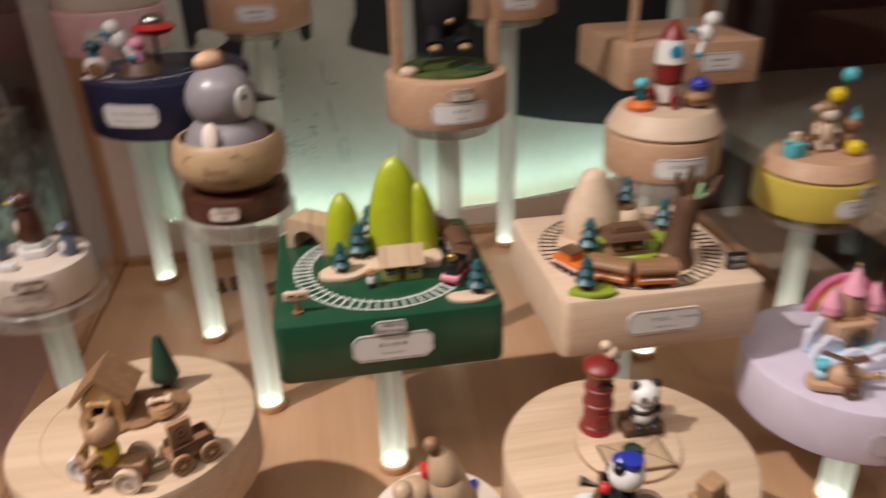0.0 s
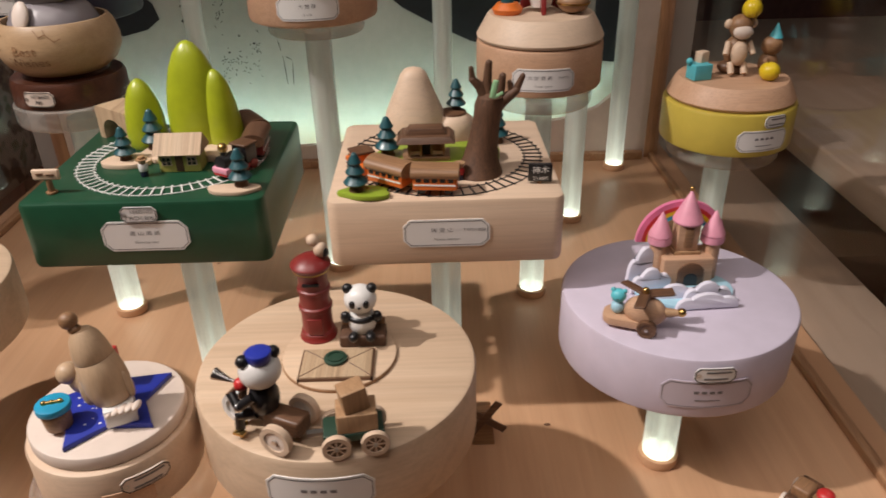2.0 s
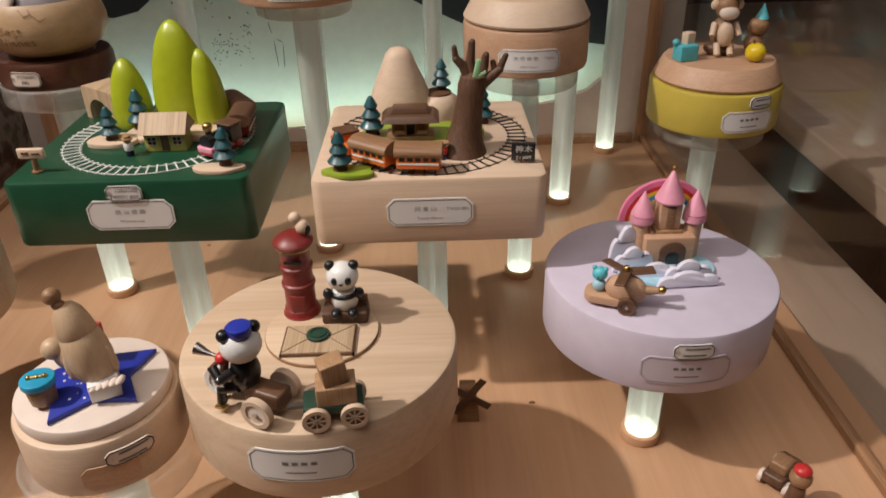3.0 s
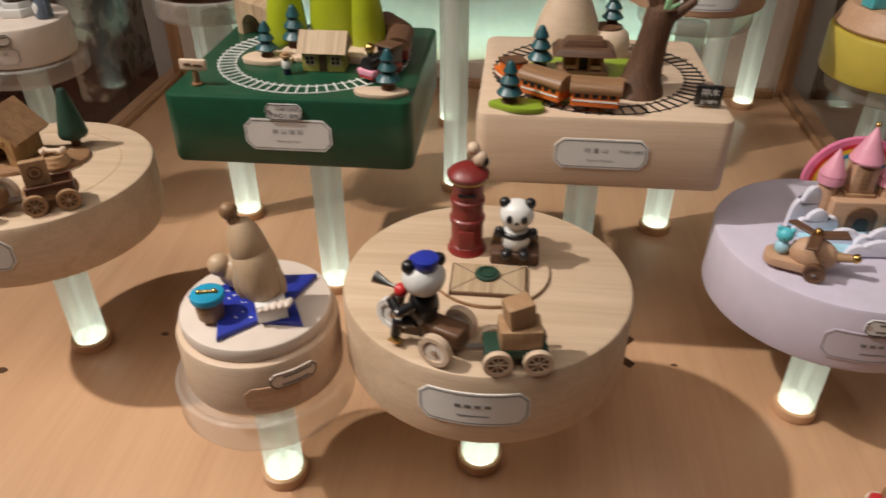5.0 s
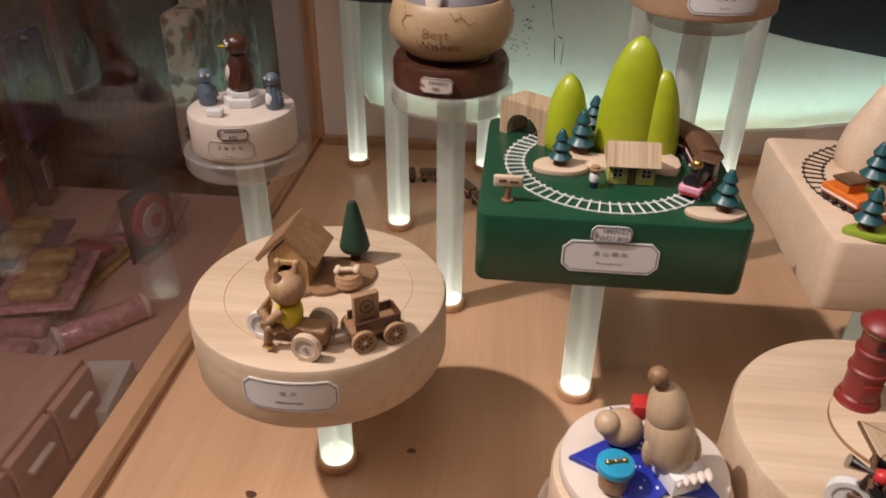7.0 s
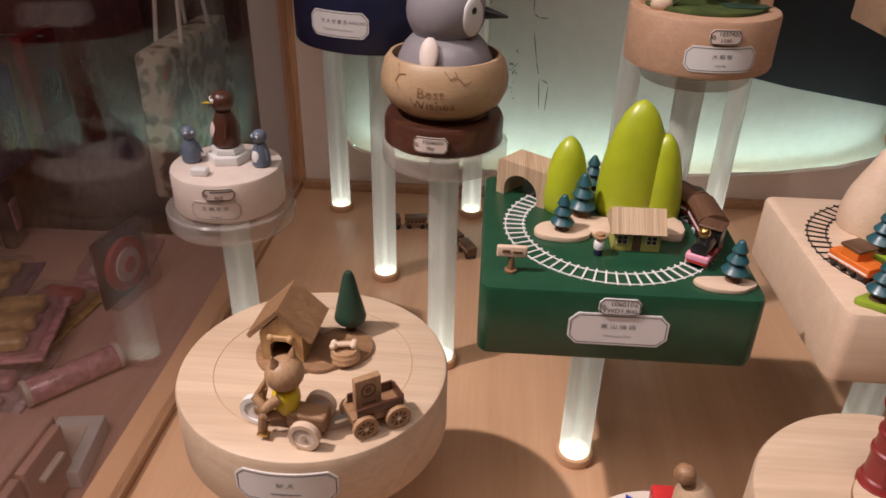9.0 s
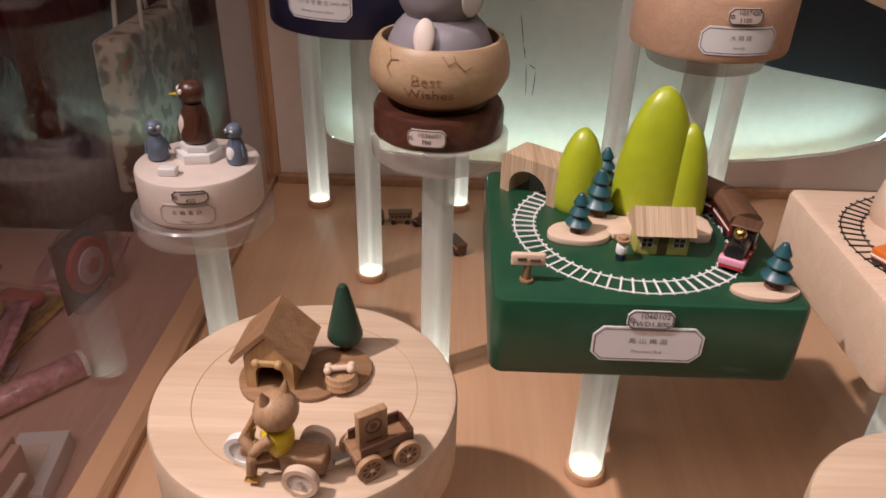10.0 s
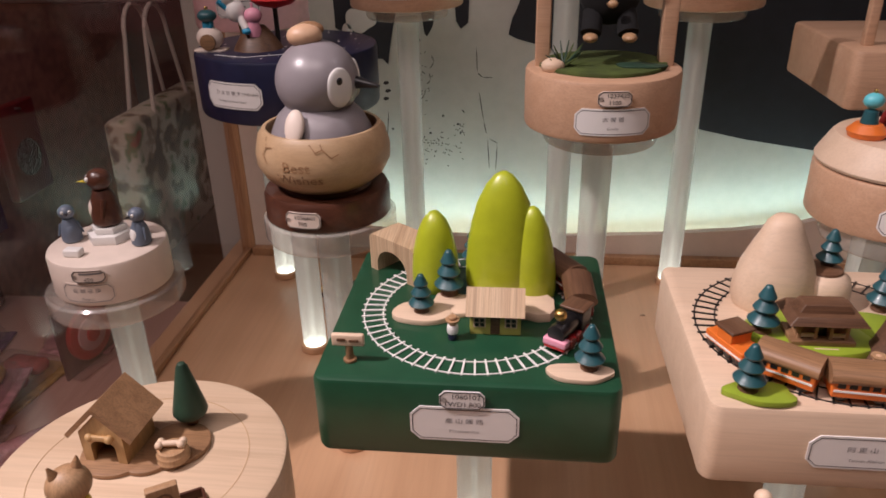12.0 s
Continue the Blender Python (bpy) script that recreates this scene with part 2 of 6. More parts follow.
# ---------------------------------------------------------------- mesh tools
class Shape:
    """One mesh, built from simple solids; each solid may have a material of its own."""

    def __init__(self, *mats):
        self.bm, self.mats = bmesh.new(), list(mats)

    def take(self, piece, mat, m):
        if mat not in self.mats:
            self.mats.append(mat)
        k = self.mats.index(mat)
        for f in piece.faces:
            f.material_index, f.smooth = k, True
        if m is not None:
            piece.transform(m)
        me = bpy.data.meshes.new("piece")
        piece.to_mesh(me)
        piece.free()
        self.bm.from_mesh(me)
        bpy.data.meshes.remove(me)
        return self

    def box(self, c, s, mat, bev=0.0, m=None, turn=(0, 0, 0), taper=1.0):
        p = bmesh.new()
        bmesh.ops.create_cube(p, size=1)
        for v in p.verts:
            k = taper if v.co.z > 0 else 1.0
            v.co = Vector((v.co.x * s[0] * k, v.co.y * s[1] * k, v.co.z * s[2]))
        if bev:
            bmesh.ops.bevel(p, geom=p.edges[:], offset=bev, segments=3, affect="EDGES", profile=0.5)
        p.transform(pose(*c, *turn))
        return self.take(p, mat, m)

    def lathe(self, profile, mat, at=(0, 0, 0), seg=40, m=None, squash=(1, 1, 1)):
        p = bmesh.new()
        rings = []
        for r, z in profile:
            if r < 1e-6:
                rings.append([p.verts.new((0, 0, z))])
            else:
                rings.append([p.verts.new((r * math.cos(2 * math.pi * i / seg), r * math.sin(2 * math.pi * i / seg), z)) for i in range(seg)])
        for a, b in zip(rings, rings[1:]):
            for i in range(seg):
                j = (i + 1) % seg
                if len(a) == 1 and len(b) > 1:
                    p.faces.new((a[0], b[i], b[j]))
                elif len(b) == 1 and len(a) > 1:
                    p.faces.new((a[i], b[0], a[j]))
                elif len(a) > 1:
                    p.faces.new((a[i], b[i], b[j], a[j]))
        loop = profile[0] == profile[-1]
        for ring in (rings[0], rings[-1]):
            if len(ring) > 1 and not loop:
                p.faces.new(ring)
        if loop:
            bmesh.ops.remove_doubles(p, verts=p.verts[:], dist=1e-7)
        bmesh.ops.recalc_face_normals(p, faces=p.faces[:])
        p.transform(Matrix.Translation(at) @ Matrix.Diagonal((*squash, 1)))
        return self.take(p, mat, m)

    def cyl(self, at, r, h, mat, bev=0.0, seg=40, m=None, top=None):
        t = r if top is None else top
        if bev:
            prof = [(r - bev, 0), (r - bev * 0.3, bev * 0.3), (r, bev), (t, h - bev), (t - bev * 0.3, h - bev * 0.3), (t - bev, h)]
        else:
            prof = [(r, 0), (t, h)]
        return self.lathe(prof, mat, at, seg, m)

    def ball(self, c, r, mat, m=None, seg=24):
        r = (r, r, r) if isinstance(r, (int, float)) else r
        p = bmesh.new()
        bmesh.ops.create_uvsphere(p, u_segments=seg, v_segments=seg // 2 + 2, radius=1)
        p.transform(Matrix.Translation(c) @ Matrix.Diagonal((*r, 1)))
        return self.take(p, mat, m)

    def rod(self, a, b, r, mat, m=None, seg=10, r2=None):
        a, b = Vector(a), Vector(b)
        d = b - a
        p = bmesh.new()
        bmesh.ops.create_cone(p, cap_ends=True, segments=seg, radius1=r, radius2=r if r2 is None else r2, depth=d.length)
        p.transform(Matrix.Translation((a + b) / 2) @ d.to_track_quat("Z", "Y").to_matrix().to_4x4())
        return self.take(p, mat, m)

    def prism(self, outline, z0, z1, mat, bev=0.0, m=None):
        p = bmesh.new()
        f = p.faces.new([p.verts.new((x, y, z0)) for x, y in outline])
        top = bmesh.ops.extrude_face_region(p, geom=[f])
        for v in top["geom"]:
            if isinstance(v, bmesh.types.BMVert):
                v.co.z = z1
        bmesh.ops.recalc_face_normals(p, faces=p.faces[:])
        if bev:
            edges = [e for e in p.edges if abs(e.verts[0].co.z - e.verts[1].co.z) < 1e-7]
            bmesh.ops.bevel(p, geom=edges, offset=bev, segments=2, affect="EDGES", profile=0.5)
        return self.take(p, mat, m)

    def ring(self, outer, inner, z0, z1, mat, seg=64, m=None):
        return self.lathe([(inner, z0), (outer, z0), (outer, z1), (inner, z1), (inner, z0)], mat, (0, 0, 0), seg, m)


def part(name, shape, parent=None, label="", at=None):
    me = bpy.data.meshes.new(name)
    shape.bm.to_mesh(me)
    shape.bm.free()
    for m in shape.mats:
        me.materials.append(m)
    me.set_sharp_from_angle(angle=radians(38))
    ob = new(name, me)
    ob.parent = parent
    if at is not None:
        ob.matrix_basis = at
    if label:
        ob["label"] = label
    return ob


def share(name, ob, parent, at):
    c = new(name, ob.data)
    c.parent, c.matrix_basis = parent, at
    return c


def thing(name, label, category, at, group=""):
    ob = new(name)
    ob.empty_display_size = 0.02
    ob.matrix_basis = at if isinstance(at, Matrix) else Matrix.Translation(at)
    return tagged(ob, label, category, group)


def place(p, turn=0.0, rx=0.0, ry=0.0):
    return pose(p[0], p[1], p[2], rx, ry, turn)


def blob(cx, cy, rx, ry, seed, n=28, wob=0.18):
    rng = random.Random(seed)
    ph = [rng.uniform(0, 6.28) for _ in range(3)]
    out = []
    for i in range(n):
        a = 2 * math.pi * i / n
        k = 1 + wob * (0.6 * math.sin(2 * a + ph[0]) + 0.4 * math.sin(3 * a + ph[1]) + 0.2 * math.sin(5 * a + ph[2]))
        out.append((cx + rx * k * math.cos(a), cy + ry * k * math.sin(a)))
    return out


def rounded(w, d, r, n=6):
    out = []
    for cx, cy, a0 in ((w / 2 - r, d / 2 - r, 0), (-w / 2 + r, d / 2 - r, 90), (-w / 2 + r, -d / 2 + r, 180), (w / 2 - r, -d / 2 + r, 270)):
        for i in range(n + 1):
            a = radians(a0 + 90 * i / n)
            out.append((cx + r * math.cos(a), cy + r * math.sin(a)))
    return out


# ---------------------------------------------------------------- labels
def text_verts(words, size):
    cu = bpy.data.curves.new("lettering", "FONT")
    cu.body, cu.size, cu.align_x, cu.align_y = words, size, "CENTER", "CENTER"
    cu.resolution_u = 2
    ob = new("lettering", cu)
    bpy.context.view_layer.update()
    me = bpy.data.meshes.new_from_object(ob.evaluated_get(bpy.context.evaluated_depsgraph_get()))
    vs, fs = [tuple(v.co) for v in me.vertices], [tuple(p.vertices) for p in me.polygons]
    bpy.data.objects.remove(ob)
    bpy.data.meshes.remove(me)
    bpy.data.curves.remove(cu)
    return vs, fs


def wrap(radius, front, z0, a0=0.0):
    """Maps (u, v, depth) onto a flat front (radius 0) or round a cylinder about the thing's axis."""
    def go(u, v, d):
        if radius:
            a = a0 + u / radius
            return Vector((math.sin(a) * (radius + d), -math.cos(a) * (radius + d), z0 + v))
        return Vector((a0 + u, front - d, z0 + v))
    return go


def octagon(w, h, cut):
    x, y = w / 2, h / 2
    return [(-x + cut, -y), (x - cut, -y), (x, -y + cut), (x, y - cut), (x - cut, y), (-x + cut, y), (-x, y - cut), (-x, -y + cut)]


def plate_shape(go, w, h, cut, mat, thick=0.0007, n=14):
    s = Shape(mat)
    cols = []
    us = [-w / 2, -w / 2 + cut * 0.5, -w / 2 + cut] + [-w / 2 + cut + (w - 2 * cut) * i / n for i in range(1, n)] + [w / 2 - cut, w / 2 - cut * 0.5, w / 2]
    for u in us:
        hv = h / 2 - max(0.0, abs(u) - (w / 2 - cut))
        cols.append([s.bm.verts.new(go(u, v, d)) for v, d in ((-hv, 0), (-hv, thick), (hv, thick), (hv, 0))])
    for a, b in zip(cols, cols[1:]):
        for i in range(3):
            s.bm.faces.new((a[i], b[i], b[i + 1], a[i + 1]))
    s.bm.faces.new(cols[0])
    s.bm.faces.new(list(reversed(cols[-1])))
    bmesh.ops.recalc_face_normals(s.bm, faces=s.bm.faces[:])
    return s


def line_shape(go, pts, width, d, mat, closed=True):
    s = Shape(mat)
    seq = []
    n = len(pts)
    for i in range(n if closed else n - 1):
        a, b = Vector(pts[i]), Vector(pts[(i + 1) % n])
        k = max(1, int((b - a).length / 0.004))
        t = (b - a).normalized()
        o = Vector((-t.y, t.x)) * width / 2
        t2 = t * width / 2
        for j in range(k):
            p, q = a.lerp(b, j / k), a.lerp(b, (j + 1) / k)
            if j == 0:
                p = p - t2
            if j == k - 1:
                q = q + t2
            s.bm.faces.new([s.bm.verts.new(go(e.x, e.y, d)) for e in (p - o, q - o, q + o, p + o)])
    return s


def words_shape(go, words, size, u, v, d, mat, stretch=1.0):
    s = Shape(mat)
    vs, fs = text_verts(words, size)
    made = [s.bm.verts.new(go(u + x * stretch, v + y, d)) for x, y, _ in vs]
    for f in fs:
        try:
            s.bm.faces.new([made[i] for i in f])
        except ValueError:
            pass
    return s


def bars_shape(go, rows, d, mat):
    s = Shape(mat)
    for u0, u1, v, h in rows:
        k = max(1, int((u1 - u0) / 0.004))
        for i in range(k):
            a, b = u0 + (u1 - u0) * i / k, u0 + (u1 - u0) * (i + 1) / k
            s.bm.faces.new([s.bm.verts.new(go(*e, d)) for e in ((a, v - h / 2), (b, v - h / 2), (b, v + h / 2), (a, v + h / 2))])
    return s


def name_label(parent, go, w=0.062, h=0.0225, big="", small="", price="", mat=None):
    """A cut-cornered paper label with a fine black border, its words and a price tag above."""
    lab = part("label", plate_shape(go, w, h, h * 0.24, mat or PAPER), parent, "cut-cornered name label with fine black border")
    part("border", line_shape(go, octagon(w - 0.0028, h - 0.0028, h * 0.2), 0.00045, 0.00085, FAINT if mat else INK), lab)
    if big:
        part("lettering", words_shape(go, " ".join(big), 0.0038, -0.003 if price else 0, 0.0022, 0.0009, FAINT, 1.15), lab)
    else:
        part("text_bar", bars_shape(go, [(-0.0092 + i * 0.0049, -0.0060 + i * 0.0049, 0.0022, 0.0021) for i in range(4)], 0.0009, FAINT), lab)
    if small:
        part("lettering", words_shape(go, small, 0.0027, 0, -0.0046, 0.0009, FAINT, 1.1), lab)
    else:
        part("text_bar", bars_shape(go, [(-0.008, 0.008, -0.0042, 0.0008)], 0.0009, FAINT), lab)
    if price:
        part("lettering", words_shape(go, price, 0.0033, w * 0.32, 0.0022, 0.0009, FAINT), lab)
    return lab


def price_tag(parent, go, u, v, upper, lower, w=0.026, h=0.0115, mat=PAPER):
    def at(a, b, d):
        return go(u + a, v + b, d + 0.0008)
    t = part("price_tag", plate_shape(at, w, h, 0.0028, mat, 0.0009), parent, "small price tag with dark rim and handwritten number")
    part("border", line_shape(at, octagon(w - 0.0012, h - 0.0012, 0.0026), 0.0006, 0.0011, INK), t)
    part("eyelet", line_shape(at, [(-w / 2 + 0.0026 + 0.0012 * math.cos(radians(a)), 0.0012 * math.sin(radians(a))) for a in range(0, 360, 45)], 0.0006, 0.0012, STEEL), t)
    if upper:
        part("lettering", words_shape(at, upper, 0.0046, 0.002, 0.0024, 0.0011, INK), t)
    else:
        part("text_bar", bars_shape(at, [(-0.006, 0.01, 0.0024, 0.0014)], 0.0011, FAINT), t)
    if lower:
        part("lettering", words_shape(at, lower, 0.0044, 0.0, -0.0026, 0.0011, INK), t)
    else:
        part("text_bar", bars_shape(at, [(-0.007, 0.008, -0.0026, 0.0014)], 0.0011, FAINT), t)
    return t


# ---------------------------------------------------------------- the case
def structure(name, shape, label="", at=None):
    return tagged(part(name, shape, None, "", at), label, kind="structure")


LEFT, RIGHT, BACK, FRONT = -0.316, 0.556, 1.05, 0.16
structure("floor", Shape().box(((LEFT + RIGHT) / 2, (BACK + FRONT) / 2, -0.015), (RIGHT - LEFT + 0.06, BACK - FRONT + 0.06, 0.03), FLOOR, 0.002), "warm varnished wooden floor of the display case")
structure("wall_back", Shape().box((0.117, BACK + 0.042, 0.5), (1.0, 0.02, 1.1), WALL), "white back panel of the display case")


def curve_z(x):
    """The scalloped top edge of the low board that hides the light strip."""
    pts = ((-0.262, 0.14), (-0.252, 0.085), (-0.235, 0.058), (-0.16, 0.042), (-0.064, 0.034), (0.033, 0.031), (0.122, 0.035), (0.24, 0.041), (0.343, 0.05), (0.42, 0.062), (0.47, 0.078), (0.5, 0.105), (0.51, 0.15))
    for (x0, z0), (x1, z1) in zip(pts, pts[1:]):
        if x0 <= x <= x1:
            return z0 + (z1 - z0) * (x - x0) / (x1 - x0)
    return 0.45


def valance():
    xs = [LEFT + 0.004, -0.2625] + [-0.262 + 0.772 * i / 60 for i in range(61)] + [0.5105, RIGHT - 0.004]
    s = Shape(SIDEWALL)
    for x0, x1 in zip(xs, xs[1:]):
        if x1 - x0 < 0.002:
            continue
        za, zb = (curve_z(x0 + 1e-5), curve_z(x1 - 1e-5))
        q = [s.bm.verts.new((x, y, z)) for y in (1.024, 1.034) for x, z in ((x0, 0), (x1, 0), (x1, zb), (x0, za))]
        for f in ((0, 1, 2, 3), (7, 6, 5, 4), (3, 2, 6, 7), (0, 3, 7, 4), (1, 5, 6, 2)):
            s.bm.faces.new([q[i] for i in f])
    bmesh.ops.recalc_face_normals(s.bm, faces=s.bm.faces[:])
    structure("trim_valance", s, "low cream board with a curved top edge in front of the back panel")
    led = Shape(LED)
    pts = [(-0.258 + 0.764 * i / 50) for i in range(51)]
    for x0, x1 in zip(pts, pts[1:]):
        z0, z1 = curve_z(x0) - 0.013, curve_z(x1) - 0.013
        if max(z0, z1) > 0.09:
            continue
        led.bm.faces.new([led.bm.verts.new(v) for v in ((x0, 1.036, z0), (x1, 1.036, z1), (x1, 1.050, z1), (x0, 1.050, z0))])
    structure("trim_light_strip", led, "greenish-white light strip behind the curved board")


valance()
structure("trim_back_rail", Shape().box((0.117, 1.018, 0.006), (RIGHT - LEFT - 0.024, 0.011, 0.012), TRIM, 0.001), "thin wooden rail along the foot of the back panel")
for nm, x in (("trim_left_rail", LEFT), ("trim_right_rail", RIGHT)):
    structure(nm, Shape().box((x, 0.6, 0.004), (0.0085, 0.85, 0.008), TRIM, 0.001), "thin wooden strip under the glass side")
for nm, x in (("trim_post_left", LEFT), ("trim_post_right", RIGHT)):
    structure(nm, Shape().box((x, 1.052, 0.5), (0.02, 0.060, 1.08), POST, 0.002), "slim wooden corner post of the case")
for nm, x in (("window_1", LEFT), ("window_2", RIGHT)):
    g = structure(nm, Shape().box((x, 0.6, 0.51), (0.005, 0.842, 1.0), GLASS), "clear glass side of the display case")
    g.visible_shadow = False
structure("wall_cabinet", Shape().box((0.117, 0.62, -0.42), (0.9, 0.9, 0.77), DARK), "dark body of the display counter")


def flat(name, pts, label, y=1.0795, mat=None):
    pts = [(0.1 + (x - 0.1) * 1.033, 0.43 + (z - 0.43) * 1.033) for x, z in pts]
    return structure(name, Shape().prism(pts, 0, 0.001, mat or INKBOARD, 0, Matrix.Translation((0, y + 0.001, 0)) @ pose(0, 0, 0, 90, 0, 0)), label)


INKBOARD = paint("printed_black", (0.006, 0.007, 0.012), 0.6, 0.3)
flat("trim_print_dark", [(0.060, 0.62), (0.055, 0.331), (0.050, 0.318), (0.046, 0.310), (0.0435, 0.300), (0.042, 0.291), (0.052, 0.286), (0.066, 0.282), (0.08, 0.278), (0.14, 0.262), (0.19, 0.222), (0.237, 0.196), (0.284, 0.174), (0.34, 0.162), (0.41, 0.151), (0.48, 0.140), (0.545, 0.133), (0.545, 0.62)], "large black printed shape on the back panel")
flat("trim_print_left", [(-0.175, 0.62), (-0.172, 0.30), (-0.153, 0.288), (-0.133, 0.286), (-0.131, 0.268), (-0.122, 0.262), (-0.115, 0.262), (-0.108, 0.255), (-0.105, 0.275), (-0.102, 0.29), (-0.097, 0.311), (-0.095, 0.345), (-0.068, 0.345), (-0.064, 0.313), (-0.061, 0.293), (-0.058, 0.289), (-0.051, 0.300), (-0.048, 0.312), (-0.047, 0.345), (-0.024, 0.345), (-0.022, 0.307), (-0.016, 0.298), (-0.007, 0.305), (-0.005, 0.345), (-0.003, 0.62)], "black printed drips with pointed ends on the back panel")
for nm, pts in (("trim_print_flower", blob(-0.140, 0.309, 0.017, 0.016, 4, 30, 0.22)), ("trim_print_petal", blob(-0.157, 0.296, 0.006, 0.010, 7, 20, 0.1))):
    flat(nm, pts, "pale plant outline left blank in the black print", 1.0782, WALL)
flat("trim_print_leaf", [(-0.222, 0.196), (-0.20, 0.193), (-0.165, 0.201), (-0.146, 0.215), (-0.152, 0.236), (-0.168, 0.25), (-0.215, 0.262), (-0.236, 0.245), (-0.236, 0.21)], "black printed leaf on the back panel")


def ink_marks():
    rng = random.Random(4)
    s = Shape(INK)

    def dash(x, z, l, w, a):
        c, k = math.cos(a), math.sin(a)
        s.bm.faces.new([s.bm.verts.new((0.1 + (x + u * c - v * k - 0.1) * 1.033, 1.0785, 0.43 + (z + u * k + v * c - 0.43) * 1.033)) for u, v in ((-l, 0), (-l * 0.3, -w), (l * 0.7, -w * 0.7), (l, 0), (l * 0.7, w * 0.7), (-l * 0.3, w))])
    for _ in range(70):
        u = rng.uniform(-1, 1)
        dash(-0.041 + 0.030 * u, 0.154 + 0.014 * u + rng.gauss(0, 0.012), rng.uniform(0.001, 0.0022), 0.0006, rng.uniform(0, 3.1))
    for _ in range(22):
        dash(-0.064 + rng.gauss(0, 0.005), 0.244 + rng.gauss(0, 0.020), rng.uniform(0.001, 0.002), 0.0006, rng.uniform(0, 3.1))
    for x, z in ((-0.057, 0.167), (-0.040, 0.190), (-0.021, 0.179), (-0.106, 0.172)):
        dash(x, z, 0.0018, 0.0016, 0)
    for x, z in ((-0.112, 0.232), (-0.110, 0.222), (-0.113, 0.212)):
        dash(x, z, 0.004, 0.0025, 0.2)
    for pts in ([(0.003, 0.277), (0.004, 0.245), (0.011, 0.239), (0.023, 0.239)], [(0.006, 0.223), (0.012, 0.184), (0.016, 0.166)], [(0.017, 0.162), (0.020, 0.118)], [(-0.053, 0.267), (-0.050, 0.258), (-0.055, 0.250)], [(-0.056, 0.245), (-0.055, 0.236), (-0.060, 0.230)], [(-0.062, 0.225), (-0.063, 0.217), (-0.068, 0.211)], [(0.02, 0.16), (0.03, 0.154), (0.028, 0.116)], [(-0.11, 0.20), (-0.115, 0.15)]):
        for a, b in zip(pts, pts[1:]):
            dash((a[0] + b[0]) / 2, (a[1] + b[1]) / 2, math.dist(a, b) / 2, 0.0006, math.atan2(b[1] - a[1], b[0] - a[0]))
    structure("trim_ink_marks", s, "fine black ink dots and strokes on the back panel")


ink_marks()

# the shop around the case
structure("ground", Shape().box((0.2, -0.3, -0.83), (5, 5, 0.06), DARK), "dark shop floor")
structure("ceiling", Shape().box((0.2, -0.3, 1.93), (5, 5, 0.06), DARK), "dark shop ceiling")
structure("wall_shop_west", Shape().box((-2.2, -0.3, 0.55), (0.06, 5, 2.7), DARK), "dark brown shop wall")
structure("wall_shop_east", Shape().box((2.6, -0.3, 0.55), (0.06, 5, 2.7), DARK), "dark brown shop wall")
structure("wall_shop_south", Shape().box((0.2, -2.7, 0.55), (5, 0.06, 2.7), DARK), "dark brown shop wall")
structure("wall_shop_north", Shape().box((0.2, 2.1, 0.55), (5, 0.06, 2.7), DARK), "dark brown shop wall")


# ---------------------------------------------------------------- stands
def stand(x, y, top, r=0.0125, plate=0.0, lip=0.011):
    st = thing("display_stand", "lit acrylic rod stand in wooden foot" + (", with round plate" if plate else ""), "display stand", (x, y, 0), "acrylic stands")
    part("foot", Shape().cyl((0, 0, 0), r + 0.0028, 0.0082, FLOOR, 0.0012, 32), st, "short turned wooden foot")
    part("lamp", Shape().cyl((0, 0, 0.0082), r * 0.95, 0.0012, LEDFOOT, 0, 24), st, "small white light under the rod")
    h = top - (lip if plate else 0)
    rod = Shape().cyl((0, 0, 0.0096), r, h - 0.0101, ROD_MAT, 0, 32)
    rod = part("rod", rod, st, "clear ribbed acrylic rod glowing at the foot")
    # Added thin glowing cylinder that imitates the highlight on the ribs.
    part("core", Shape().cyl((0, 0, 0.0100), r * 0.17, h - 0.0120, STREAK_MAT, 0, 20), rod, "painted ribbed highlight down the middle of the rod")
    if plate:
        part("plate", Shape().lathe([(plate * 0.93, h), (plate * 0.97, h + 0.001), (plate, h + 0.004), (plate, h + lip), (plate - 0.002, h + lip + 0.0015), (plate - 0.004, h + lip), (plate - 0.005, h + lip - 0.0005), (0, h + lip - 0.0005)], PLATE, (0, 0, 0), 48), st, "round clear acrylic plate with a raised rim")
    return st


stand(0.0315, 0.5295, 0.162)
stand(0.2385, 0.522, 0.159)
stand(0.171, 0.344, 0.107)
stand(0.397, 0.412, 0.0850)
stand(-0.150, 0.433, 0.115)
stand(0.043, 0.320, 0.0995, 0.0125, 0.0515, 0.0205)
stand(-0.262, 0.620, 0.173, 0.0125, 0.052, 0.016)
stand(-0.0865, 0.6425, 0.2285, 0.0125, 0.0505, 0.018)
stand(-0.160, 0.792, 0.268)
stand(0.122, 0.722, 0.277, 0.0125, 0.046, 0.014)
stand(0.330, 0.655, 0.225, 0.0125, 0.047, 0.016)
stand(0.5125, 0.669, 0.164, 0.0125, 0.052, 0.016)
stand(-0.243, 0.958, 0.32)
stand(-0.069, 0.96, 0.338, 0.0125, 0.045, 0.012)
stand(0.100, 0.893, 0.60)
stand(0.247, 0.968, 0.335, 0.0125, 0.045, 0.012)
stand(0.400, 0.825, 0.280)
stand(0.492, 0.985, 0.60)


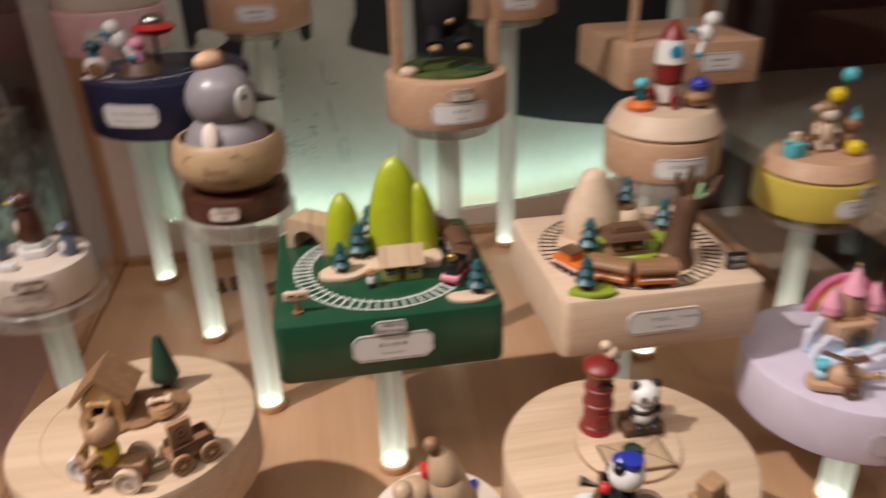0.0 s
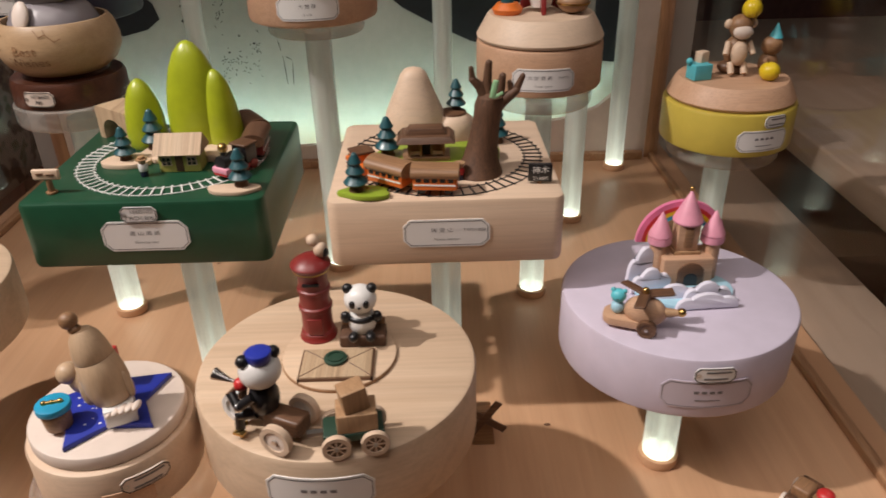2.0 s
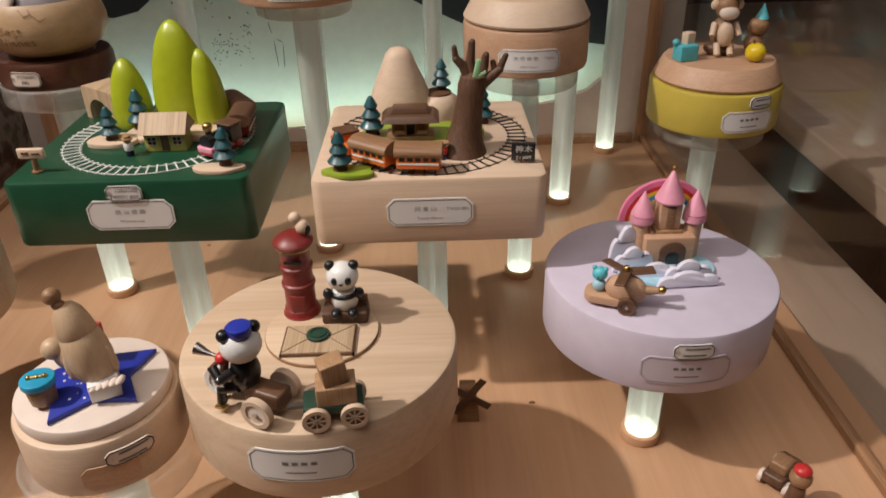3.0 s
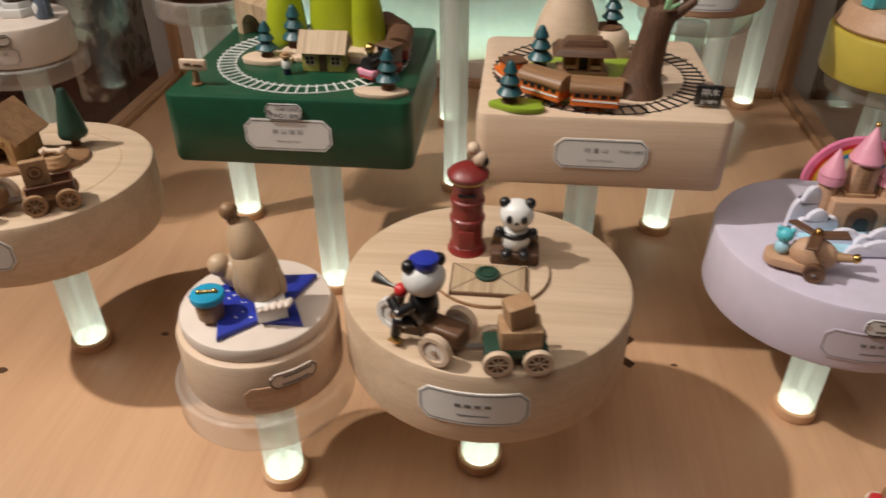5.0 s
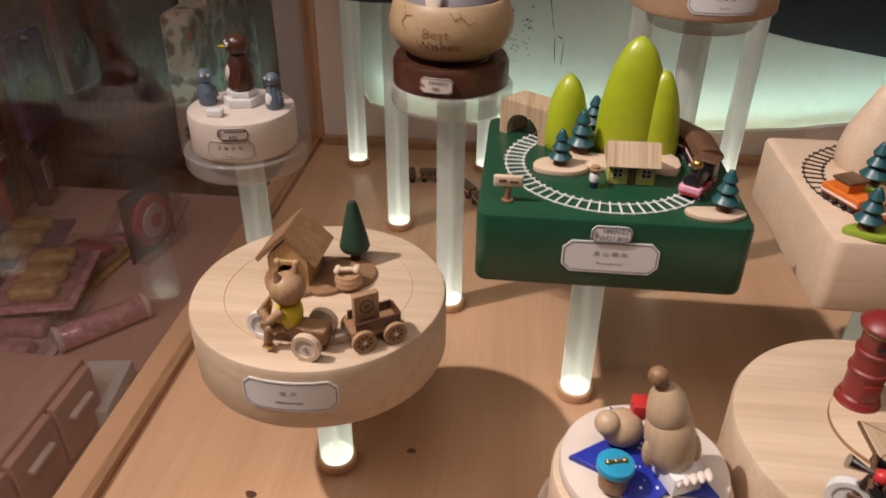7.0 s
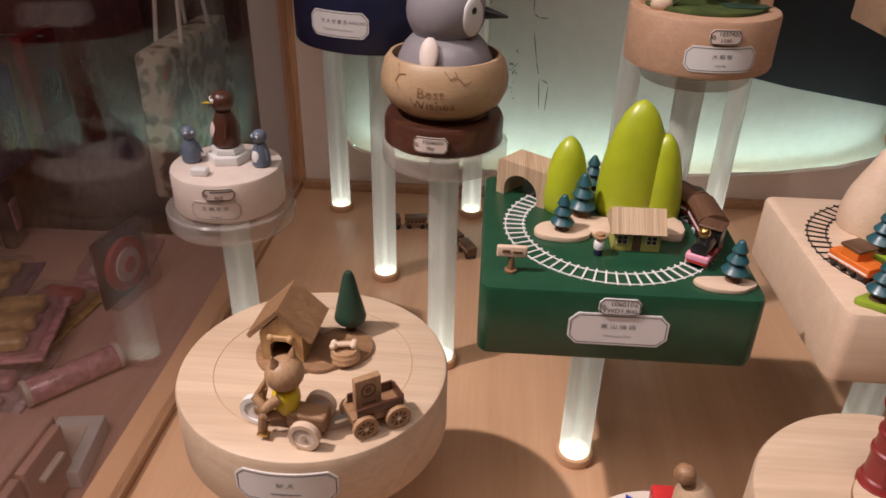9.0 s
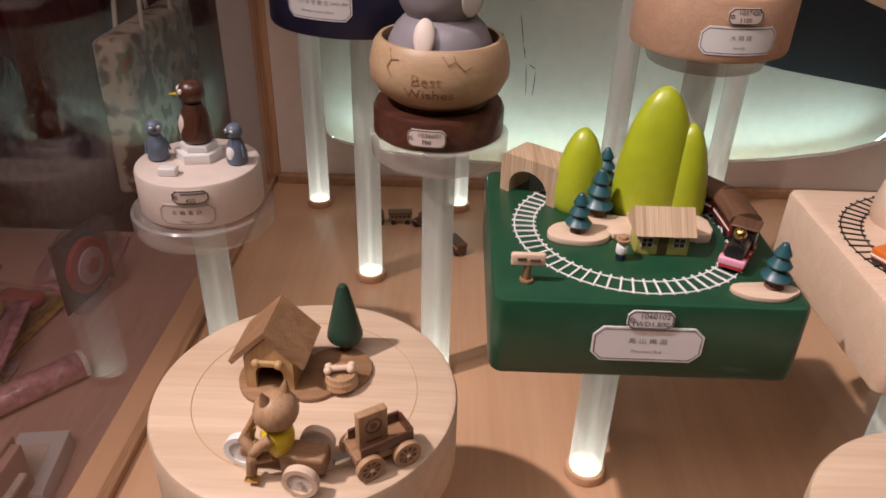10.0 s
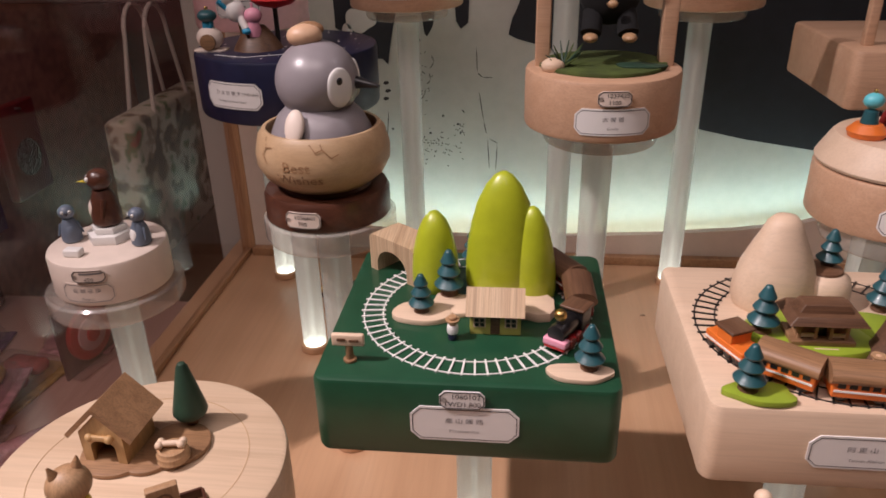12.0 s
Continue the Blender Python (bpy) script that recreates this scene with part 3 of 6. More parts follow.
# ---------------------------------------------------------------- small scenery
def pine(parent, x, y, z, h, mat=TEAL):
    """A turned toy fir of three bells on a short brown trunk."""
    r = h * 0.30
    s = Shape()
    prof = []
    for k, (z0, z1, rr) in enumerate(((0.2, 0.52, 1.0), (0.46, 0.76, 0.78), (0.70, 1.0, 0.56))):
        prof += [(r * rr * 0.55, h * z0), (r * rr * 0.95, h * (z0 + 0.015)), (r * rr, h * (z0 + 0.05)), (r * rr * 0.8, h * (z0 + 0.12)), (r * rr * 0.45, h * (z0 + 0.24))]
    prof += [(r * 0.2, h * 0.97), (0, h)]
    s.lathe(prof, mat, (x, y, z), 24)
    tree = part("fir_tree", s, parent, "turned toy fir tree painted dark teal")
    part("trunk", Shape().cyl((x, y, z), r * 0.62, h * 0.22, WALNUT, 0.0006, 20, top=r * 0.42), tree)
    return tree


def hill(parent, x, y, z, rx, ry, h, mat, name="hill", label="", lean=0.0):
    prof = [(1.0 - 0.1, 0), (0.95, 0.02), (1.0, 0.10), (1.0, 0.25), (0.95, 0.42), (0.84, 0.60), (0.68, 0.76), (0.47, 0.89), (0.24, 0.97), (0.08, 0.997), (0, 1.0)]
    m = Matrix.Translation((x, y, z)) @ Matrix.Shear("XY", 4, (lean, 0)) @ Matrix.Diagonal((rx, ry, h, 1))
    return part(name, Shape().lathe(prof, mat, (0, 0, 0), 40, m), parent, label)


def track(parent, cx, cy, z, r_out, r_in, mat, n, name="railway_track", label=""):
    base = Shape().ring(r_out - 0.0012, r_out - 0.002, z, z + 0.0005, mat, 96, Matrix.Translation((cx, cy, 0)))
    base.ring(r_in + 0.002, r_in + 0.0012, z, z + 0.0005, mat, 96, Matrix.Translation((cx, cy, 0)))
    tr = part(name, base, parent, label)
    first = None
    for i in range(n):
        a = 360 * i / n
        m = Matrix.Translation((cx, cy, z + 0.0006)) @ pose(0, 0, 0, 0, 0, a) @ Matrix.Translation(((r_out + r_in) / 2, 0, 0))
        if first is None:
            first = part("sleeper", Shape().box((0, 0, 0), (r_out - r_in, 0.0011, 0.0007), mat), tr, "", m)
        else:
            share("sleeper", first, tr, m)
    return tr


def carriage(parent, name, m, body, roof, l=0.030, w=0.0155, h=0.0135, stripe=WHITE, orange=False):
    c = part(name, Shape().box((0, 0, 0.0035 + h / 2), (l, w, h), body, 0.0009), parent, "", m)
    part("roof", Shape().lathe([(w * 0.62, -l * 0.54), (w * 0.62, l * 0.54)], roof, (0, 0, 0), 24, Matrix.Translation((0, 0, 0.0035 + h - 0.002)) @ Matrix.Diagonal((1, 1, 0.55, 1)) @ pose(0, 0, 0, 0, 90, 0)), c, "dark brown arched wooden roof")
    for side in (-1, 1):
        part("stripe", Shape().box((0, side * (w / 2 + 0.0001), 0.0035 + h * 0.3), (l * 0.94, 0.0004, 0.0012), stripe), c)
        for i in range(5):
            part("window", Shape().box((l * (-0.36 + 0.18 * i), side * (w / 2 + 0.0001), 0.0035 + h * 0.62), (l * 0.12, 0.0004, h * 0.34), BLACK), c)
        for i in (-1, 1):
            part("wheel", Shape().cyl((0, 0, 0), 0.0032, 0.0022, BLACK, 0.0003, 16, Matrix.Translation((i * l * 0.3, side * w * 0.36 - 0.0011 * 0, 0.0033)) @ pose(0, 0, 0, 90, 0, 0)), c)
    return c


def on_ring(cx, cy, z, r, deg, ahead):
    """A pose on a circular track; deg from +x, heading along the ring."""
    a = radians(deg)
    return Matrix.Translation((cx + r * math.cos(a), cy + r * math.sin(a), z)) @ pose(0, 0, 0, 0, 0, deg + ahead)


# ---------------------------------------------------------------- green railway box
def square_base(parent, w, d, h, mat, bev=0.004, dx=0.0, drop=0.0):
    s = Shape()
    s.prism(rounded(w, d, 0.008), -drop, h, mat, bev * 0.8, Matrix.Translation((dx, 0, 0)))
    return part("base", s, parent)


GX, GY, GZ = 0.0315, 0.5295, 0.164
green = thing("music_box", "green lacquered square railway music box with lime hills and fir trees", "music box", (GX, GY, GZ), "music boxes")
square_base(green, 0.168, 0.162, 0.048, GREEN, 0.004, 0.0, 0.0015)
go = wrap(0, -0.081, 0.0225)
name_label(green, go, 0.0595, 0.0225, "\u9ad8\u5c71\u9435\u8def", "Mountain Rail")
price_tag(green, go, -0.001, 0.0168, "1060102", "TWD1,800", 0.0245, 0.0115)
TOP = 0.048
track(green, 0.0015, -0.001, TOP, 0.0715, 0.0565, WHITE, 62, label="white painted oval railway track with fine sleepers")
hill(green, 0.017, 0.024, TOP, 0.0235, 0.017, 0.083, LIME, "hill", "tall glossy lime-green hill")
hill(green, 0.037, 0.020, TOP, 0.0145, 0.0135, 0.062, LIME, "hill", "narrow lime-green hill leaning on the tall one", -0.03)
hill(green, -0.027, 0.029, TOP, 0.0155, 0.015, 0.054, LIME, "hill", "small glossy lime-green hill")
part("path", Shape().prism(blob(-0.031, -0.011, 0.0175, 0.0135, 3, 26, 0.1), TOP, TOP + 0.0038, PALE, 0.0005).prism([(-0.026, 0.002), (-0.018, -0.008), (-0.010, -0.0135), (-0.003, -0.0115), (0.003, -0.014), (0.004, 0.010), (-0.012, 0.012), (-0.024, 0.012)], TOP, TOP + 0.0036, PALE, 0.0005).prism([(0.002, -0.013), (0.034, -0.013), (0.040, -0.0155), (0.047, -0.014), (0.050, -0.008), (0.050, 0.004), (0.046, 0.010), (0.030, 0.014), (0.002, 0.012)], TOP, TOP + 0.0062, PALE, 0.0008), green, "pale bare-wood ground patch under the trees")
part("corner_patch", Shape().prism(blob(0.0615, -0.0675, 0.0165, 0.0090, 8, 24, 0.16), TOP, TOP + 0.003, PALE, 0.0005), green, "pale bare-wood patch at the corner")
pine(green, -0.0315, -0.011, TOP + 0.003, 0.0265)
pine(green, -0.0165, 0.012, TOP + 0.003, 0.032)
pine(green, 0.0665, -0.064, TOP + 0.003, 0.0275)
pine(green, -0.004, 0.062, TOP, 0.028)


def station(parent):
    hx, hy = 0.0145, -0.022
    b = part("house", Shape().box((hx, hy, TOP + 0.008), (0.030, 0.016, 0.016), HOUSEYEL, 0.0004), parent, "small yellow toy station with three windows")
    roof = Shape()
    roof.prism([(-0.0135, 0.0), (0.0, 0.0125), (0.0135, 0.0), (0.0105, -0.0005), (-0.0105, -0.0005)], -0.0172, 0.0172, OAK, 0, Matrix.Translation((hx, hy + 0.001, TOP + 0.0145)) @ pose(0, 0, 0, 90, 0, 90))
    part("roof", roof, b, "pale striped oak pitched roof")
    part("door", Shape().box((hx, hy - 0.0082, TOP + 0.0065), (0.0056, 0.0008, 0.0115), WALNUT, 0.0002), b, "dark middle door")
    for x in (-0.0092, 0.0092):
        win = part("window", Shape().box((hx + x, hy - 0.0081, TOP + 0.0085), (0.0074, 0.0007, 0.0068), PALE), b)
        for k in (-1, 1):
            for j in (-1, 1):
                part("pane", Shape().box((hx + x + k * 0.0016, hy - 0.0085, TOP + 0.0085 + j * 0.0015), (0.0025, 0.0004, 0.0023), BLACK), win)


station(green)
part("figure", Shape().cyl((-0.010, -0.036, TOP), 0.0028, 0.004, NAVY, 0.0005, 16).cyl((-0.010, -0.036, TOP + 0.004), 0.0034, 0.006, WHITE, 0.0012, 16).ball((-0.010, -0.036, TOP + 0.0115), 0.0027, SKIN, None, 14).cyl((-0.010, -0.036, TOP + 0.0128), 0.0042, 0.0008, TAN, 0, 16).cyl((-0.010, -0.036, TOP + 0.0135), 0.0026, 0.002, TAN, 0.0004, 16), green, "tiny turned figure with a straw hat")
sg = part("signpost", Shape().rod((-0.0655, -0.062, TOP), (-0.0655, -0.062, TOP + 0.012), 0.0022, TEAK).cyl((-0.0655, -0.062, TOP), 0.0038, 0.0018, TEAK, 0.0004, 16), green, "brown post")
part("board", Shape().box((-0.0655, -0.063, TOP + 0.0145), (0.0185, 0.0032, 0.0078), PALE, 0.0012), sg, "pale rounded sign board")
part("text_bar", Shape().box((-0.069, -0.0648, TOP + 0.0152), (0.0048, 0.0004, 0.0016), WALNUT).box((-0.062, -0.0648, TOP + 0.0146), (0.0056, 0.0004, 0.0014), WALNUT), sg, "dark unreadable marks")


def arch(parent):
    m = Matrix.Translation((-0.0505, 0.048, TOP)) @ pose(0, 0, 0, 0, 0, -38)
    pts = [(-0.0215, 0), (-0.0145, 0)] + [(-0.0145 * math.cos(radians(a)), 0.006 + 0.0125 * math.sin(radians(a))) for a in range(0, 181, 12)] + [(0.0145, 0), (0.0215, 0), (0.0215, 0.0245), (0.019, 0.027), (-0.019, 0.027), (-0.0215, 0.0245)]
    part("tunnel", Shape().prism(pts, -0.0125, 0.0125, OAK, 0, m @ pose(0, 0, 0, 90, 0, 0)), parent, "pale striped wooden tunnel arch over the track")


arch(green)

train = thing("toy_train", "dark red toy steam train with brown roofs on the white track", "toy train", (GX + 0.0015, GY - 0.001, GZ + TOP + 0.001))
loco_at = on_ring(0, 0, 0, 0.064, -31, -90)
lc = part("locomotive", Shape().box((0, 0, 0.0035), (0.032, 0.013, 0.003), BRIGHTRED, 0.0005).box((0.0135, 0, 0.006), (0.006, 0.0145, 0.0045), PINK, 0.001).box((-0.010, 0, 0.0115), (0.011, 0.0135, 0.013), BLACK, 0.0006), train, "black and red toy steam engine", loco_at)
part("boiler", Shape().cyl((0, 0, 0), 0.0055, 0.021, BLACK, 0.0008, 24, Matrix.Translation((-0.006, 0, 0.011)) @ pose(0, 0, 0, 0, 90, 0)), lc)
part("chimney", Shape().cyl((0.010, 0, 0.016), 0.0022, 0.004, BLACK, 0, 16).ball((0.010, 0, 0.0215), 0.0036, GOLD, None, 16), lc, "brass dome chimney")
part("cab_roof", Shape().box((-0.010, 0, 0.0188), (0.014, 0.0155, 0.0016), WALNUT, 0.0006), lc)
for sx in (-0.011, -0.002, 0.007):
    for sy in (-1, 1):
        part("wheel", Shape().cyl((0, 0, -0.0012), 0.0036, 0.0024, RED, 0.0003, 18, Matrix.Translation((sx, sy * 0.0062, 0.0036)) @ pose(0, 0, 0, 90, 0, 0)), lc)
carriage(train, "carriage", on_ring(0, 0, 0, 0.063, 2, -90), RED, WALNUT)
carriage(train, "carriage", on_ring(0, 0, 0, 0.063, 33, -90), RED, WALNUT)

# ---------------------------------------------------------------- beige railway box
BX, BY, BZ = 0.2385, 0.522, 0.160
beige = thing("music_box", "square natural-wood railway music box with hills, temple and old tree", "music box", (BX, BY, BZ), "music boxes")
square_base(beige, 0.162, 0.158, 0.050, PALE)
go = wrap(0, -0.079, 0.025)
name_label(beige, go, 0.0595, 0.0208, "\u963f\u91cc\u5c71", "Taiwan Alishan", "TWD1,800")
TOP = 0.050
track(beige, 0.0005, -0.001, TOP, 0.0745, 0.0595, BLACK, 58, label="thin black printed railway track with sleepers")
part("hill", Shape().lathe([(0.0245, 0), (0.0265, 0.004), (0.0262, 0.014), (0.0235, 0.026), (0.018, 0.038), (0.0135, 0.047), (0.011, 0.053), (0.007, 0.057), (0, 0.0585)], PALE, (-0.021, 0.031, TOP), 40, squash=(0.94, 0.8, 1.04)), beige, "bare pale wooden mountain")
part("hill", Shape().lathe([(0.016, 0), (0.0172, 0.003), (0.0172, 0.012), (0.0155, 0.019), (0.010, 0.0235), (0, 0.025)], PALE, (0.0085, 0.033, TOP), 32), beige, "small rounded bare wooden hill")
part("hill_cap", Shape().lathe([(0.0110, 0), (0.0104, 0.0016), (0.006, 0.0026), (0, 0.0028)], WALNUT, (0.0085, 0.033, TOP + 0.0226), 28), beige, "dark brown patch under the tree")
part("grass_patch", Shape().prism(blob(-0.016, -0.017, 0.034, 0.024, 12, 34, 0.10), TOP, TOP + 0.009, GRASS, 0.0016).prism(blob(0.020, -0.006, 0.024, 0.014, 5, 30, 0.08), TOP, TOP + 0.0088, GRASS, 0.0016), beige, "lime-green grass platform with wavy edge")
part("corner_patch", Shape().prism(blob(-0.0545, -0.0685, 0.0185, 0.0090, 5, 26, 0.2), TOP, TOP + 0.0035, GRASS, 0.0006), beige, "lime-green grass patch at the corner")
pine(beige, -0.041, -0.018, TOP + 0.0088, 0.030)
pine(beige, -0.0605, -0.067, TOP + 0.003, 0.028)
pine(beige, 0.0115, 0.037, TOP + 0.023, 0.026)
pine(beige, 0.043, 0.026, TOP, 0.030)


def temple(parent):
    x, y, z = -0.0125, -0.023, TOP + 0.009
    t = part("temple", Shape().box((x, y, z + 0.0015), (0.034, 0.020, 0.003), TEAK, 0.0004).box((x, y + 0.003, z + 0.0085), (0.026, 0.012, 0.012), TAN, 0.0003), parent, "small brown wooden temple with columns")
    for i in (-1, 1):
        for k in (0.32, 1):
            part("column", Shape().box((x + i * 0.0125 * k, y - 0.0065, z + 0.0085), (0.0018, 0.0018, 0.011), TAN), t)
        part("railing", Shape().box((x + i * 0.0085, y - 0.0068, z + 0.0055), (0.0075, 0.001, 0.0025), PALE), t)
    part("door", Shape().box((x, y - 0.0032, z + 0.0075), (0.006, 0.0006, 0.009), BLACK), t)
    r = Shape().box((x, y, z + 0.0165), (0.042, 0.0275, 0.0045), WALNUT, 0.0004, taper=0.80)
    r.box((x, y, z + 0.0205), (0.030, 0.014, 0.0055), WALNUT, 0.0004, taper=0.78)
    part("roof", r, t, "two-tier dark brown roof")


temple(beige)
part("ramp", Shape().box((-0.0115, -0.0445, TOP + 0.0046), (0.0130, 0.021, 0.0020), PALE, 0.0003, turn=(21, 0, 0)), beige, "pale stepped path")
part("figure", Shape().cyl((0.0105, -0.046, TOP), 0.0028, 0.004, NAVY, 0.0005, 16).cyl((0.0105, -0.046, TOP + 0.004), 0.0034, 0.005, BRIGHTRED, 0.001, 16).ball((0.0105, -0.046, TOP + 0.0108), 0.0027, SKIN, None, 14).cyl((0.0105, -0.046, TOP + 0.0122), 0.004, 0.0008, TAN, 0, 16), beige, "tiny red figure with a hat")


def old_tree(parent):
    x, y = 0.0245, -0.033
    s = Shape()
    s.lathe([(0.0178, 0), (0.0165, 0.003), (0.0132, 0.010), (0.0110, 0.022), (0.0099, 0.034), (0.0097, 0.044), (0.0103, 0.050), (0.0090, 0.056), (0.004, 0.059), (0, 0.0595)], BARK, (0, 0, 0), 22, Matrix.Translation((x, y, TOP)) @ Matrix.Shear("XY", 4, (0.15, 0.0)))
    limbs = (((0.006, 0.053), (0.001, 0.063), (-0.004, 0.068), (-0.005, 0.076)), ((0.008, 0.054), (0.006, 0.066), (0.007, 0.079)), ((0.012, 0.048), (0.020, 0.055), (0.026, 0.060), (0.030, 0.070)), ((0.023, 0.057), (0.0215, 0.065)), ((0.013, 0.054), (0.0155, 0.063), (0.0165, 0.070)))
    for limb, r0 in zip(limbs, (0.0042, 0.0040, 0.0048, 0.0024, 0.0040)):
        for i, (p, q) in enumerate(zip(limb, limb[1:])):
            ra, rb = r0 * (1 - 0.2 * i), r0 * (0.8 - 0.2 * i)
            s.rod((x + p[0], y, TOP + p[1]), (x + q[0], y - 0.001 * i, TOP + q[1]), ra, BARK, None, 12, rb)
            s.ball((x + q[0], y - 0.001 * i, TOP + q[1]), rb * 1.02, BARK, None, 12)
    t = part("old_tree", s, parent, "thick bare brown tree trunk with cut branches")
    part("lizard", Shape().box((x + 0.010, y - 0.011, TOP + 0.064), (0.004, 0.0022, 0.013), LEAFY, 0.001, turn=(0, 12, 0)).box((x + 0.013, y - 0.011, TOP + 0.060), (0.007, 0.002, 0.0022), LEAFY, 0.0006, turn=(0, -30, 0)), t, "pale green bird on the trunk")


BARK = wood("bark_brown", (0.14, 0.068, 0.035), (0.085, 0.04, 0.022), "z", 20, 0.6, 0.4)
LEAFY = paint("mint_green", (0.30, 0.55, 0.30), 0.4)
old_tree(beige)
sg = part("signboard", Shape().box((0.066, -0.0565, TOP + 0.0085), (0.0165, 0.003, 0.013), BLACK, 0.0004, turn=(0, 0, -6)).rod((0.066, -0.0555, TOP), (0.066, -0.0555, TOP + 0.004), 0.002, TEAK), beige, "small black sign with white writing")
go2 = wrap(0, -0.0582, TOP + 0.0085, 0.066)
part("lettering", words_shape(go2, "\u795e\u6728", 0.0060, 0, 0.0022, 0.0008, WHITE), sg)
part("lettering", words_shape(go2, "2138M", 0.0038, 0, -0.0038, 0.0008, WHITE), sg)

train = thing("toy_train", "orange toy train with brown roofs on the black track", "toy train", (BX + 0.0005, BY - 0.001, BZ + TOP + 0.001))
lc = part("locomotive", Shape().box((0, 0, 0.0065), (0.030, 0.0150, 0.006), ORANGE, 0.0008).box((0.001, 0, 0.0115), (0.012, 0.014, 0.008), ORANGE, 0.0006), train, "orange diesel toy engine with white stripe", on_ring(0, 0, 0, 0.066, -154, -90))
part("cab_roof", Shape().box((0.001, 0, 0.0165), (0.015, 0.016, 0.002), WALNUT, 0.0007), lc)
for sy in (-1, 1):
    part("stripe", Shape().box((0, sy * 0.0076, 0.0055), (0.029, 0.0004, 0.0012), WHITE), lc)
    for sx in (-0.010, -0.003, 0.004, 0.011):
        part("wheel", Shape().cyl((0, 0, -0.0012), 0.003, 0.0024, BLACK, 0.0003, 16, Matrix.Translation((sx, sy * 0.0058, 0.0032)) @ pose(0, 0, 0, 90, 0, 0)), lc)
carriage(train, "carriage", on_ring(0, 0, 0, 0.066, -125, -90), ORANGE, TEAK)
carriage(train, "carriage", on_ring(0, 0, 0, 0.066, -96, -90), ORANGE, TEAK)


# ---------------------------------------------------------------- round boxes
def disc(label, x, y, z, r, h, mat, bev=0.0035):
    t = thing("music_box", label, "music box", (x, y, z), "music boxes")
    part("base", Shape().cyl((0, 0, 0), r, h, mat, bev, 72), t)
    return t


def bear_head(s, c, r, fur, ear, m, patch=None, pointed=False):
    s.ball(c, (r, r * 0.94, r * 0.92), fur, m)
    for k in (-1, 1):
        if pointed:
            s.rod((c[0] + k * r * 0.45, c[1], c[2] + r * 0.66), (c[0] + k * r * 0.62, c[1], c[2] + r * 1.30), r * 0.30, ear, m, 10, r * 0.05)
            s.ball((c[0] + k * r * 0.36, c[1] - r * 0.86, c[2] + r * 0.08), r * 0.10, BLACK, m, 8)
            continue
        s.ball((c[0] + k * r * 0.72, c[1], c[2] + r * 0.74), r * 0.33, ear, m, 14)
        if patch:
            s.ball((c[0] + k * r * 0.40, c[1] - r * 0.80, c[2] + r * 0.06), (r * 0.22, r * 0.16, r * 0.27), patch, m, 14)
    if pointed:
        s.ball((c[0], c[1] - r * 0.76, c[2] - r * 0.30), (r * 0.40, r * 0.30, r * 0.30), HOUSETAN, m, 16)
        s.ball((c[0], c[1] - r * 1.05, c[2] - r * 0.18), (r * 0.11, r * 0.08, r * 0.08), BLACK, m, 10)
        return
    s.ball((c[0], c[1] - r * 0.93, c[2] - r * 0.12), (r * 0.12, r * 0.08, r * 0.09), BLACK, m, 10)


def wheel(name, parent, m, r, w, rim, hub, spokes=0):
    wh = part(name, Shape().lathe([(r * 0.70, -w / 2), (r, -w / 2), (r * 1.02, 0), (r, w / 2), (r * 0.70, w / 2), (r * 0.70, -w / 2)], rim, (0, 0, 0), 28, m).cyl((0, 0, -w * 0.3), r * 0.72, w * 0.6, hub, 0, 24, m), parent)
    s = Shape().cyl((0, 0, -w * 0.62), r * 0.16, w * 1.24, STEEL, 0, 12, m)
    for i in range(spokes):
        s.box((0, 0, 0), (r * 1.4, r * 0.12, w * 0.8), rim, 0, m @ pose(0, 0, 0, 0, 0, 180 * i / spokes))
    part("hub", s, wh)
    return wh


AX = pose(0, 0, 0, 90, 0, 0)


